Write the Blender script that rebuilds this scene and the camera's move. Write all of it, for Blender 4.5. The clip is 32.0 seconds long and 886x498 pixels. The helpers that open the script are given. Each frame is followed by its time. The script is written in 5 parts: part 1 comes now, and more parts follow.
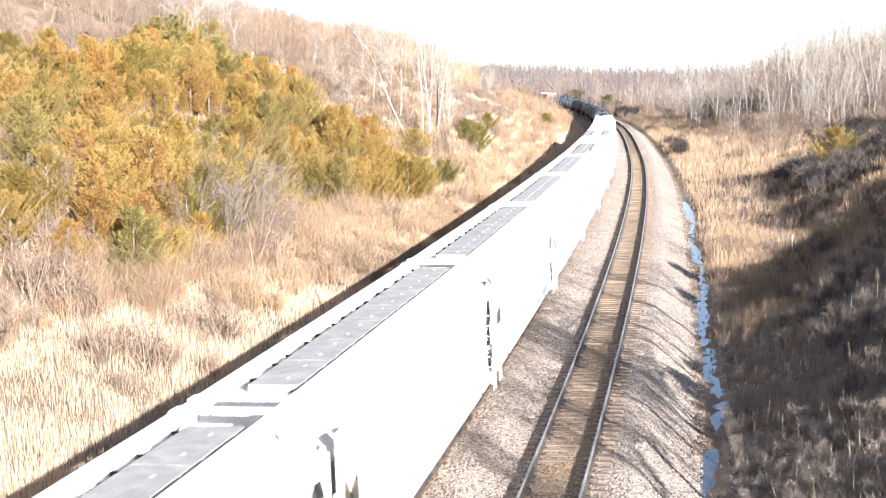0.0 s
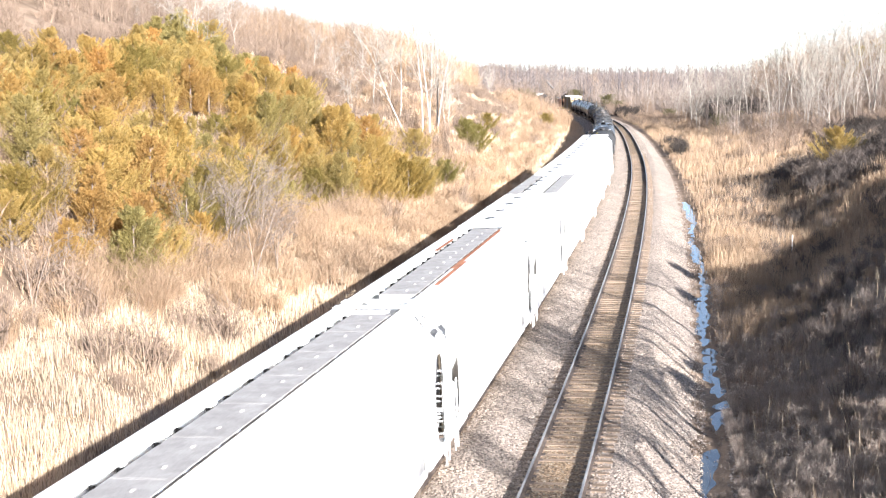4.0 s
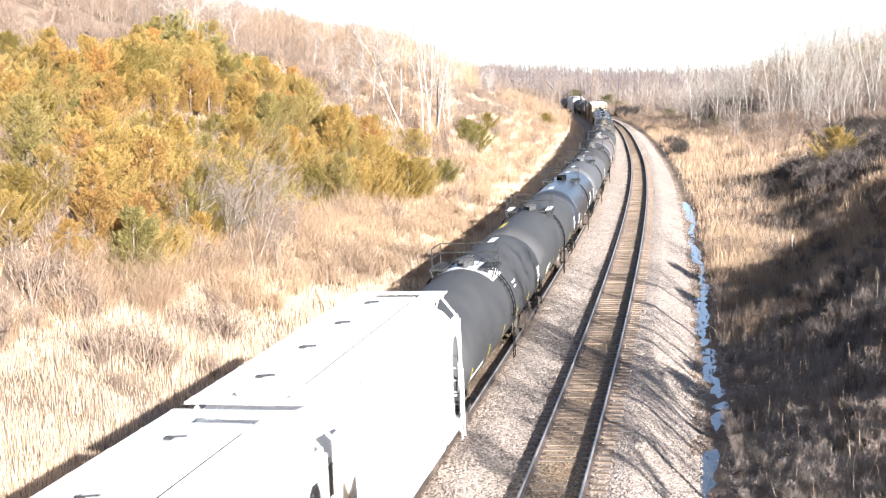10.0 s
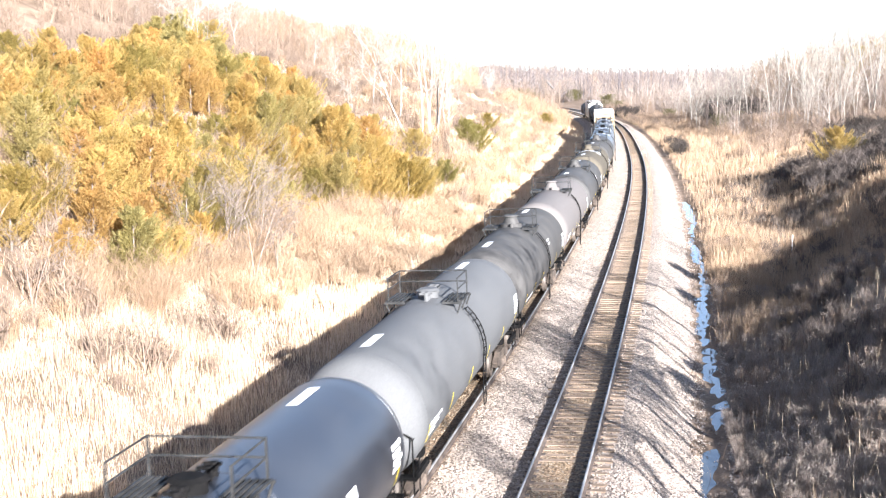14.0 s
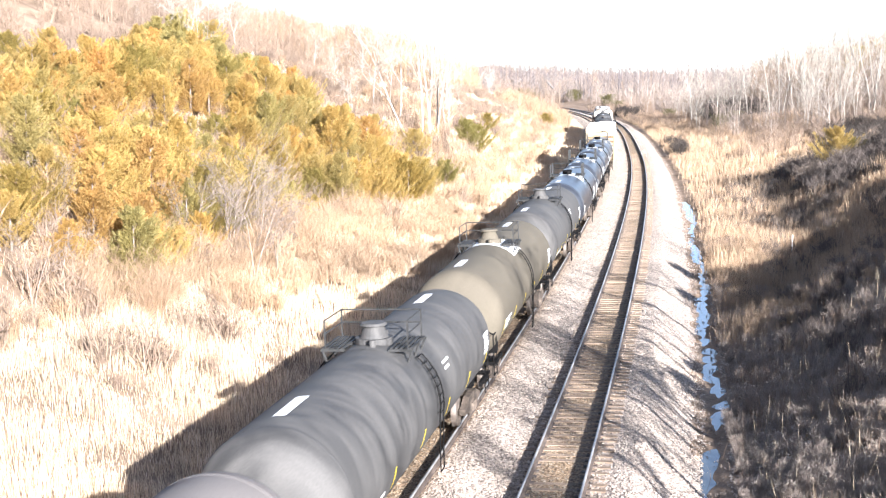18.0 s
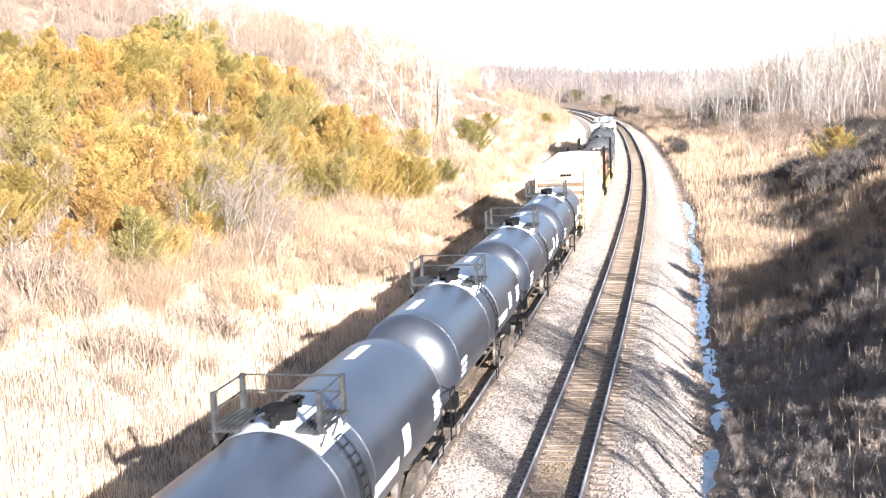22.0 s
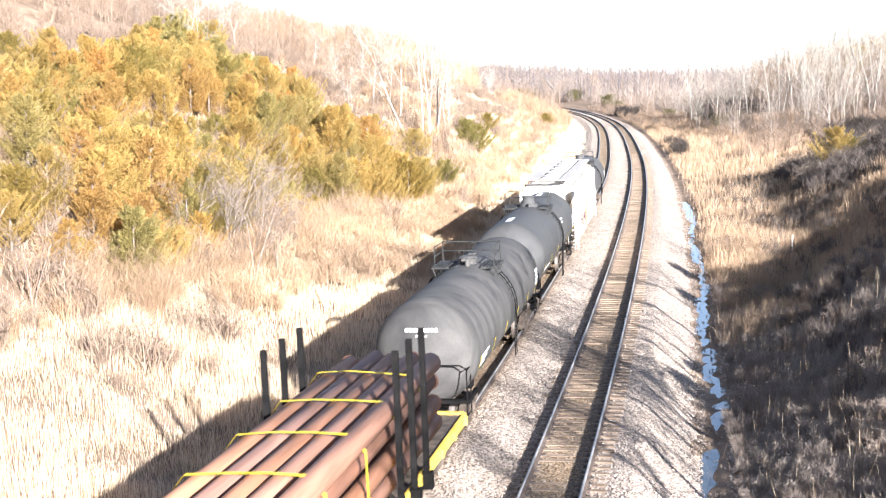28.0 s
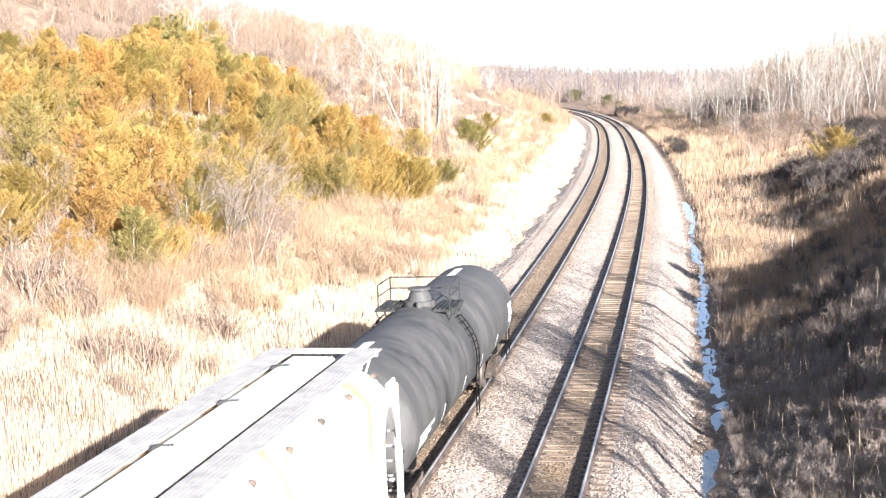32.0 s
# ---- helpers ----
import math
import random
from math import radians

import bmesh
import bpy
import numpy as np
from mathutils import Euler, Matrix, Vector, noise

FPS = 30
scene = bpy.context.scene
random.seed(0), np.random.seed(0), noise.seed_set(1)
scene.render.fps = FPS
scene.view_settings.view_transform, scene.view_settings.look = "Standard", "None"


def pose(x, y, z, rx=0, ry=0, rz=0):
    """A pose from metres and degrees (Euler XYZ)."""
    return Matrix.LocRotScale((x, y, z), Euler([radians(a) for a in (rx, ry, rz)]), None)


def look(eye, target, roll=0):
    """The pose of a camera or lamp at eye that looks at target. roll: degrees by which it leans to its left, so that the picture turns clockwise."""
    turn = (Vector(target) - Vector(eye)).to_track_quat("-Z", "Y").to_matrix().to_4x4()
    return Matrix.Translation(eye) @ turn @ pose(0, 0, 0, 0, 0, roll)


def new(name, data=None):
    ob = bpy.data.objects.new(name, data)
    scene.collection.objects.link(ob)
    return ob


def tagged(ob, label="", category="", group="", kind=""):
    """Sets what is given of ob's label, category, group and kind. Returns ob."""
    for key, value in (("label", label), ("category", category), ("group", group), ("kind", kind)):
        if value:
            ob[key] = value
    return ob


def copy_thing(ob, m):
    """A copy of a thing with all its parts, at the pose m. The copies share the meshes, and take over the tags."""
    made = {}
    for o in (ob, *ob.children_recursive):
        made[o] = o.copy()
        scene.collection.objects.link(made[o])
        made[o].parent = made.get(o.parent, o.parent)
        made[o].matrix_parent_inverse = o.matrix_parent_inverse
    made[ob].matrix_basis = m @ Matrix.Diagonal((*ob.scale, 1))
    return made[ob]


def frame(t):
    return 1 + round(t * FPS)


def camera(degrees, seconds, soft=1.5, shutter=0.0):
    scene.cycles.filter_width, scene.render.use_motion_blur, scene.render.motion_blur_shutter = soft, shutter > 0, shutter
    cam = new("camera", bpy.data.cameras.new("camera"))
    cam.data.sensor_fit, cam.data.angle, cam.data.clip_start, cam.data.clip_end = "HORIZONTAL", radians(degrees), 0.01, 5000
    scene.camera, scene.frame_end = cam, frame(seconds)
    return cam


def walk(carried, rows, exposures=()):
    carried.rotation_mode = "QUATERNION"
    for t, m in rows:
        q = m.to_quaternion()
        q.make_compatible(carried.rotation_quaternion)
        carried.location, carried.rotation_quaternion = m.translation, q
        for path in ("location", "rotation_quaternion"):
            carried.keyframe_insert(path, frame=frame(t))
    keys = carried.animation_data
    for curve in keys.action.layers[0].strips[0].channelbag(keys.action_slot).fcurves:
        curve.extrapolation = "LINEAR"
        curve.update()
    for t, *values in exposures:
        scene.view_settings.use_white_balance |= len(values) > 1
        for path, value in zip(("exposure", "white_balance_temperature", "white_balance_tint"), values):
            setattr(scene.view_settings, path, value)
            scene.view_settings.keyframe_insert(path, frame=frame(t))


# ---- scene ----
EXPO = 2.12
cam = camera(38.76, 32.0, soft=1.2, shutter=0.25)
EYE = (0.0, 0.0, 10.2)
PITCH = 7.805
VIEW = look(EYE, (0.0, 100.0 * math.cos(radians(PITCH)), 10.2 - 100.0 * math.sin(radians(PITCH))), -0.2)
walk(cam, [(0.0, VIEW), (32.0, VIEW)], exposures=[(0.0, EXPO - 0.02, 6350, 10), (8.0, EXPO - 0.02, 6350, 10), (9.0, EXPO + 0.03, 6350, 10), (11.0, EXPO + 0.06, 6350, 10), (12.0, EXPO + 0.34, 6200, 10), (13.0, EXPO + 0.37, 6200, 10), (25.0, EXPO + 0.4, 6200, 10), (27.3, EXPO + 0.3, 6300, 10), (28.2, EXPO + 0.3, 6300, 10), (29.5, EXPO + 0.36, 6250, 10), (32.0, EXPO + 0.29, 6350, 10)])

# ---- daylight: low clear winter sun from the right and behind ----
SUN_TRAVEL = Vector((-0.398, 0.917, 0.0)).normalized()
SUN_ELEV = radians(18.6)
world = bpy.data.worlds.new("sky")
scene.world = world
world.use_nodes = True
sky = world.node_tree.nodes.new("ShaderNodeTexSky")
sky.sky_type = "NISHITA"
sky.sun_disc = False
sky.sun_elevation = SUN_ELEV
sky.sun_rotation = math.atan2(-SUN_TRAVEL.x, -SUN_TRAVEL.y)
sky.air_density = 0.55
sky.dust_density = 0.4
sky.ozone_density = 0.9
haze = world.node_tree.nodes.new("ShaderNodeHueSaturation")
haze.inputs["Saturation"].default_value = 0.85
world.node_tree.links.new(sky.outputs[0], haze.inputs["Color"])
world.node_tree.links.new(haze.outputs[0], world.node_tree.nodes["Background"].inputs[0])
world.node_tree.nodes["Background"].inputs[1].default_value = 0.07
sun_data = bpy.data.lights.new("sun", "SUN")
sun_data.energy = 5.0
sun_data.angle = radians(0.53)
sun_data.color = (1.0, 0.973, 0.952)
sun = new("sun", sun_data)
way = Vector((SUN_TRAVEL.x * math.cos(SUN_ELEV), SUN_TRAVEL.y * math.cos(SUN_ELEV), -math.sin(SUN_ELEV)))
sun.matrix_world = Matrix.Translation((60, -40, 80)) @ way.to_track_quat("-Z", "Y").to_matrix().to_4x4()


# ---- the line of the railway: right-hand track, heading and place along it ----
KNOT_S = np.array([-700.0, -10, 0, 30, 60, 90, 120, 150, 180, 220, 260, 320, 380, 440, 900, 1600])
KNOT_K = np.array([0.0, 0, -1.13, -0.497, -0.399, -0.412, -0.526, -0.582, -0.19, -0.424, -0.818, -1.02, -1.1, -1.5, -1.5, 0]) * 1e-3
LINE_S = np.arange(-700.0, 1600.5, 0.5)
GAP = 4.05          # distance between the tracks
CANT = 0.0375


def lay_line():
    k = np.interp(LINE_S, KNOT_S, KNOT_K)
    th = np.concatenate([[0], np.cumsum((k[1:] + k[:-1]) * 0.25)])
    i = int(np.searchsorted(LINE_S, 0.0))
    th += 0.21935 - th[i]
    x = np.concatenate([[0], np.cumsum((np.sin(th[1:]) + np.sin(th[:-1])) * 0.25)])
    y = np.concatenate([[0], np.cumsum((np.cos(th[1:]) + np.cos(th[:-1])) * 0.25)])
    return x - x[i] - 2.635, y - y[i] + 5.0, th


LINE_X, LINE_Y, LINE_T = lay_line()
LEFT_X, LEFT_Y = LINE_X - GAP * np.cos(LINE_T), LINE_Y + GAP * np.sin(LINE_T)
LEFT_S = np.concatenate([[0], np.cumsum(np.hypot(np.diff(LEFT_X), np.diff(LEFT_Y)))])
LEFT_S -= np.interp(0.0, LINE_S, LEFT_S)


def at_line(s, u):
    """World x, y for a distance s along the right track and u to its right."""
    t = np.interp(s, LINE_S, LINE_T)
    return np.interp(s, LINE_S, LINE_X) + u * np.cos(t), np.interp(s, LINE_S, LINE_Y) - u * np.sin(t)


def near_line(x, y):
    """Distance along the right track and offset from it, for world points."""
    i = np.array([((LINE_X - a) ** 2 + (LINE_Y - b) ** 2).argmin() for a, b in zip(x, y)])
    t = LINE_T[i]
    return LINE_S[i] + 0 * t, (x - LINE_X[i]) * np.cos(t) - (y - LINE_Y[i]) * np.sin(t)


def left_at(s):
    return np.interp(s, LEFT_S, LEFT_X), np.interp(s, LEFT_S, LEFT_Y), np.interp(s, LEFT_S, LINE_T)


def hills(x, y, scale, seed):
    """Smooth rolling value in -1..1, summed sines, vectorised."""
    r = np.random.RandomState(seed)
    v = 0
    for i in range(7):
        a, f, p = r.rand() * 6.283, (0.5 + r.rand() * 1.6) / scale, r.rand() * 6.283
        v = v + np.sin((x * math.cos(a) + y * math.sin(a)) * f * 6.283 + p)
    return v / 3.6


def smooth(a, b, v):
    w = np.clip((v - a) / (b - a), 0, 1)
    return w * w * (3 - 2 * w)


def ditch_at(s):
    """The ditch's middle, to the right of the track."""
    return 4.2 + 0.2 * np.sin(s * 0.21) + 0.1 * np.sin(s * 0.83) + 0.06 * np.sin(s * 2.3) - 0.45 * (1 - smooth(31, 38, s))


def ground_z(s, u):
    """Height of the ground over the rail heads' level."""
    s, u = np.broadcast_arrays(np.asarray(s, float), np.asarray(u, float))
    # cutting's left side: gentle foot, then slope to a wooded top
    v = -u
    foot = 21.5 - 4.0 * smooth(70, 110, s) - 3.5 * smooth(110, 230, s)
    top = 11.5 - 1.5 * smooth(120, 200, s) - 7.0 * smooth(220, 420, s)
    lft = -0.8 + 1.5 * smooth(9, foot, v) + top * (1 - np.exp(-np.maximum(v - foot, 0) / 17.0)) * 1.05 + 13 * smooth(42, 95, v) * (1 - 0.45 * smooth(230, 370, s))
    lft = lft + hills(s, u, 16, 3) * 0.5 * smooth(foot - 4, foot + 8, v) + hills(s, u, 45, 5) * 0.9 * smooth(foot, foot + 20, v)
    lft = lft + 3.5 * np.exp(-((s - 245) / 58) ** 2) * smooth(24, 45, v) * (1 - 0.9 * smooth(48, 72, v))
    # right side: ditch, then a bank that fades away further on
    bank = 1 - 0.86 * smooth(84, 150, s)
    toe = 5.0 + 6.6 * smooth(45, 73, s)
    rgt = -0.84 + (0.47 + 0.09 * smooth(24, 42, s) - 0.02 * smooth(48, 62, s)) * np.clip(u - toe, 0, 13) * bank + 0.14 * np.maximum(u - toe - 13, 0) * bank + 0.035 * np.maximum(u - 5, 0) * (1 - bank) + 0.05 * np.clip(u - 5, 0, toe - 5)
    rgt = np.minimum(rgt, 10.0 * bank + 3.5) + hills(s, u, 9, 8) * 0.28 * smooth(5.5, 9, u)
    rgt = rgt + 9.0 * smooth(24, 75, u) * smooth(110, 180, s) * (1 - smooth(330, 460, s))
    bed = np.where(u > 1.95, -0.2 - 0.47 * (u - 1.95), np.where(u < -6.1, -0.2 - 0.4 * (-6.1 - u), -0.2))
    ditch = -1.075 - 0.07 * (2.0 * np.exp(-((s - 101) / 5) ** 2) + 1 - smooth(24, 34, s)) + 0.93 * smooth(0.0, 1.5, np.abs(u - ditch_at(s)))
    ditch = ditch + 0.35 * smooth(106, 122, s)
    ditch = ditch - 0.5 * np.exp(-((u - 4.9) / 0.42) ** 2 - ((s - 28.6) / 1.6) ** 2) + 0.12 * np.exp(-((s - 34.3) / 1.0) ** 2)
    ditch = ditch + (0.045 * hills(s, u, 1.7, 13) + 0.07 * hills(s, u, 0.7, 14) + 0.04 * hills(s, u, 9, 15)) * (ditch < -0.5)
    right = np.where(u < 3.1, bed, np.where(u < 5.2, np.minimum(ditch, np.where(u < 4.2, np.maximum(bed, -0.94 + 0.03 * hills(s, u, 1.2, 16)), np.maximum(rgt, -0.9))), np.maximum(rgt, -0.9)))
    left = np.where(u > -8, bed, np.maximum(bed, lft))
    z = np.where(u > 0, right, left) - 0.15 * ((u < 3.3) & (u > -7.7))
    far = smooth(420, 700, s)
    return z * (1 - far) + far * (np.where(np.abs(u + 2) < 9, np.minimum(z, 0), 4 * hills(s, u, 300, 11) + 2 * smooth(9, 60, np.abs(u + 2)) + 11 * (0.65 + 0.9 * hills(s, u, 130, 12)) * smooth(600, 1050, s) * smooth(9, 90, np.abs(u + 2))))


# ---- materials ----
def material(name, build, rough=0.8, metal=0.0, spec=0.3):
    m = bpy.data.materials.new(name)
    m.use_nodes = True
    nt = m.node_tree
    bsdf = nt.nodes["Principled BSDF"]
    bsdf.inputs["Roughness"].default_value = rough
    bsdf.inputs["Metallic"].default_value = metal
    bsdf.inputs["Specular IOR Level"].default_value = spec
    build(nt, bsdf)
    return m


def node(nt, kind, **values):
    n = nt.nodes.new(kind)
    for key, value in values.items():
        n.inputs[key].default_value = value
    return n


def noise_tex(nt, scale, detail=4.0, where="Object", distort=0.0, stretch=(1, 1, 1)):
    tc = nt.nodes.new("ShaderNodeTexCoord")
    mp = nt.nodes.new("ShaderNodeMapping")
    mp.inputs["Scale"].default_value = stretch
    nt.links.new(tc.outputs[where], mp.inputs[0])
    n = node(nt, "ShaderNodeTexNoise", Scale=scale, Detail=detail, Distortion=distort)
    nt.links.new(mp.outputs[0], n.inputs["Vector"])
    return n


def ramp(nt, source, stops):
    r = nt.nodes.new("ShaderNodeValToRGB")
    while len(r.color_ramp.elements) < len(stops):
        r.color_ramp.elements.new(0.5)
    for e, (p, c) in zip(r.color_ramp.elements, stops):
        e.position, e.color = p, (*c, 1)
    nt.links.new(source, r.inputs[0])
    return r


def mix(nt, a, b, fac, mode="MIX"):
    m = nt.nodes.new("ShaderNodeMix")
    m.data_type, m.blend_type = "RGBA", mode
    for i, v in ((6, a), (7, b), (0, fac)):
        if isinstance(v, (int, float)):
            m.inputs[i].default_value = v
        elif isinstance(v, tuple):
            m.inputs[i].default_value = (*v, 1)
        else:
            nt.links.new(v, m.inputs[i])
    return m.outputs[2]


def bump(nt, bsdf, height, strength=0.4, distance=0.02):
    b = node(nt, "ShaderNodeBump", Strength=strength, Distance=distance)
    nt.links.new(height, b.inputs["Height"])
    nt.links.new(b.outputs[0], bsdf.inputs["Normal"])


def mottled(name, dark, light, scale=6.0, fine=60.0, rough=0.85, metal=0.0, spec=0.3, relief=0.3, where="Object", stretch=(1, 1, 1)):
    """Two scales of uneven colour and a fine relief."""
    def build(nt, bsdf):
        a = noise_tex(nt, scale, 5.0, where, 0.4, stretch)
        b = noise_tex(nt, fine, 3.0, where)
        wide = ramp(nt, a.outputs[0], [(0.35, dark), (0.65, light)])
        small = ramp(nt, b.outputs[0], [(0.3, (0.72, 0.72, 0.72)), (0.7, (1.18, 1.18, 1.18))])
        nt.links.new(mix(nt, wide.outputs[0], small.outputs[0], 1.0, "MULTIPLY"), bsdf.inputs["Base Color"])
        bump(nt, bsdf, b.outputs[0], relief, 0.01)
    return material(name, build, rough, metal, spec)


def varied(name, tones, rough=0.8, spec=0.2, through_light=0.0, per_thing=None):
    """Blades and twigs: one tone an island, from a row of tones."""
    def build(nt, bsdf):
        g = nt.nodes.new("ShaderNodeNewGeometry")
        r = ramp(nt, g.outputs["Random Per Island"], [(i / max(1, len(tones) - 1), c) for i, c in enumerate(tones)])
        w = noise_tex(nt, 0.12, 3.0)
        shade = ramp(nt, w.outputs[0], [(0.35, (0.75, 0.75, 0.75)), (0.65, (1.15, 1.12, 1.05))])
        tone = r.outputs[0]
        if per_thing:
            o = nt.nodes.new("ShaderNodeObjectInfo")
            each = ramp(nt, o.outputs["Random"], [(i / (len(per_thing) - 1), c) for i, c in enumerate(per_thing)])
            tone = mix(nt, tone, each.outputs[0], 1.0, "MULTIPLY")
        nt.links.new(mix(nt, tone, shade.outputs[0], 1.0, "MULTIPLY"), bsdf.inputs["Base Color"])
        if through_light:
            t = nt.nodes.new("ShaderNodeBsdfTranslucent")
            nt.links.new(tone, t.inputs[0])
            m = nt.nodes.new("ShaderNodeMixShader")
            m.inputs[0].default_value = through_light
            nt.links.new(bsdf.outputs[0], m.inputs[1])
            nt.links.new(t.outputs[0], m.inputs[2])
            nt.links.new(m.outputs[0], nt.nodes["Material Output"].inputs[0])
    return material(name, build, rough, 0.0, spec)
M_EARTH = mottled("dry_earth", (0.16, 0.113, 0.08), (0.288, 0.21, 0.152), 0.35, 9.0, 0.95, spec=0.1, relief=0.6)
M_STEEL = mottled("dull_rail_steel", (0.05, 0.038, 0.032), (0.105, 0.08, 0.066), 3, 40, 0.7)
M_HEAD = mottled("polished_rail_head", (0.3, 0.29, 0.285), (0.42, 0.41, 0.4), 2, 60, 0.45, 0.5)
M_TIE = mottled("weathered_tie_wood", (0.12, 0.09, 0.065), (0.26, 0.19, 0.14), 2.5, 40, 0.9, stretch=(0.4, 1, 1))
M_STONE = varied("crushed_stone", [(0.144, 0.113, 0.098), (0.454, 0.371, 0.319), (0.309, 0.258, 0.226), (0.598, 0.515, 0.443)], 0.9)
M_STONE_BROWN = varied("rust_stained_stone", [(0.102, 0.079, 0.06), (0.306, 0.249, 0.191), (0.204, 0.164, 0.127), (0.428, 0.363, 0.289)], 0.9)
M_CINDER = varied("dark_cinders", [(0.05, 0.045, 0.045), (0.16, 0.14, 0.13), (0.3, 0.27, 0.25), (0.09, 0.08, 0.08)], 0.9)
M_GRASS = varied("straw_grass", [(0.51, 0.37, 0.24), (0.7, 0.565, 0.415), (0.6, 0.455, 0.32), (0.78, 0.665, 0.55)], 0.8, 0.15, 0.3)
M_REED = varied("tan_reeds", [(0.294, 0.199, 0.131), (0.408, 0.294, 0.204), (0.351, 0.246, 0.163), (0.465, 0.365, 0.277)], 0.8, 0.15, 0.3)
M_WEED = varied("brown_weeds", [(0.15, 0.122, 0.114), (0.329, 0.267, 0.228), (0.224, 0.181, 0.164), (0.447, 0.397, 0.366)], 0.85, 0.15, 0.2)
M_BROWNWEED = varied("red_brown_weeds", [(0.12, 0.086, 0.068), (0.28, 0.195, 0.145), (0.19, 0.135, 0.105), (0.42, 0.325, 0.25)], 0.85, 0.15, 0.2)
# twig tones darkened: the right bank's deep shade is put into the colour
M_SHADETWIG = varied("shade_dark_twigs", [(0.07, 0.056, 0.052), (0.131, 0.107, 0.094), (0.098, 0.081, 0.075)], 0.85, 0.15)
M_STALK = varied("pale_stalks", [(0.24, 0.186, 0.132), (0.36, 0.3, 0.228), (0.3, 0.24, 0.18)], 0.85, 0.15)
M_TWIG = varied("grey_brown_twigs", [(0.127, 0.09, 0.069), (0.234, 0.173, 0.136), (0.18, 0.133, 0.106), (0.287, 0.218, 0.17)], 0.85, 0.15)
M_PINKTWIG = varied("pinkish_fine_twigs", [(0.23, 0.152, 0.098), (0.4, 0.28, 0.188), (0.31, 0.216, 0.145), (0.47, 0.345, 0.24)], 0.85, 0.15, 0.2)
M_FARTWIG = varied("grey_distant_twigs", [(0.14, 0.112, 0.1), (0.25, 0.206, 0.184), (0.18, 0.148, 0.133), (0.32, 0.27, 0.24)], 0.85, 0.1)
# distance haze is put into the ridge twigs' greyed tones
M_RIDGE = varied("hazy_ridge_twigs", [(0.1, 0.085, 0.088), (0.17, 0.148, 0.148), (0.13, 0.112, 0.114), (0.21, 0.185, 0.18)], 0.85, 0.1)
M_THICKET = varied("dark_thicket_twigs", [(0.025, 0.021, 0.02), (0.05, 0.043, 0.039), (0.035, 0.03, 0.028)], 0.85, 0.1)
M_BARK = mottled("pale_bark", (0.26, 0.225, 0.19), (0.42, 0.375, 0.325), 2.0, 25, 0.85)
M_DARKBARK = mottled("dark_bark", (0.14, 0.11, 0.09), (0.28, 0.22, 0.18), 2.0, 25, 0.9)
M_CEDAR = varied("bronzed_cedar_leaves", [(0.215, 0.155, 0.062), (0.45, 0.32, 0.135), (0.37, 0.258, 0.104), (0.54, 0.405, 0.21)], 0.8, 0.15, 0.5, [(1.15, 1.1, 0.85), (0.95, 1.0, 0.9), (1.16, 1.08, 0.82), (0.75, 0.88, 0.8), (1.1, 1.1, 1.0)])
M_CEDAR_GREEN = varied("green_cedar_leaves", [(0.14, 0.118, 0.042), (0.33, 0.25, 0.085), (0.25, 0.195, 0.064), (0.41, 0.305, 0.12)], 0.8, 0.15, 0.5, [(1.2, 1.05, 1.0), (0.9, 1.0, 0.95), (1.1, 1.0, 0.85), (0.8, 0.9, 0.9)])

M_CEDAR_RUST = varied("rust_orange_cedar_leaves", [(0.24, 0.145, 0.055), (0.49, 0.305, 0.115), (0.395, 0.24, 0.088), (0.55, 0.37, 0.165)], 0.8, 0.15, 0.5, [(1.1, 1.0, 0.85), (0.95, 0.95, 0.95), (1.05, 1.1, 0.9)])
M_JUNIPER = varied("dark_juniper_leaves", [(0.05, 0.05, 0.025), (0.13, 0.12, 0.05), (0.09, 0.085, 0.035), (0.17, 0.15, 0.07)], 0.8, 0.15, 0.3)


def ballast_material():
    def build(nt, bsdf):
        v = nt.nodes.new("ShaderNodeTexVoronoi")
        v.inputs["Scale"].default_value = 17.0
        tc = nt.nodes.new("ShaderNodeTexCoord")
        nt.links.new(tc.outputs["Object"], v.inputs["Vector"])
        stones = ramp(nt, v.outputs["Color"], [(0.15, (0.15, 0.122, 0.108)), (0.5, (0.36, 0.302, 0.263)), (0.85, (0.6, 0.52, 0.455))])
        at = nt.nodes.new("ShaderNodeAttribute")
        at.attribute_name = "across"
        rust = ramp(nt, at.outputs["Fac"], [(0.0, (0.92, 0.92, 0.92)), (0.5, (0.83, 0.74, 0.62)), (1.0, (0.64, 0.53, 0.39))])
        w = noise_tex(nt, 0.5, 4.0)
        patch = ramp(nt, w.outputs[0], [(0.3, (0.8, 0.78, 0.76)), (0.7, (1.1, 1.08, 1.05))])
        c = mix(nt, stones.outputs[0], rust.outputs[0], 1.0, "MULTIPLY")
        nt.links.new(mix(nt, c, patch.outputs[0], 1.0, "MULTIPLY"), bsdf.inputs["Base Color"])
        bump(nt, bsdf, v.outputs["Distance"], 1.0, 0.05)
    return material("ballast_stone", build, 0.95, 0, 0.15)


M_BALLAST = ballast_material()


def water_material():
    def build(nt, bsdf):
        n = noise_tex(nt, 3.0, 3.0)
        r = ramp(nt, n.outputs[0], [(0.4, (0.03, 0.035, 0.035)), (0.7, (0.07, 0.065, 0.05))])
        nt.links.new(r.outputs[0], bsdf.inputs["Base Color"])
        bump(nt, bsdf, n.outputs[0], 0.2, 0.03)
    return material("ditch_water", build, 0.04, 0, 0.9)


M_WATER = water_material()


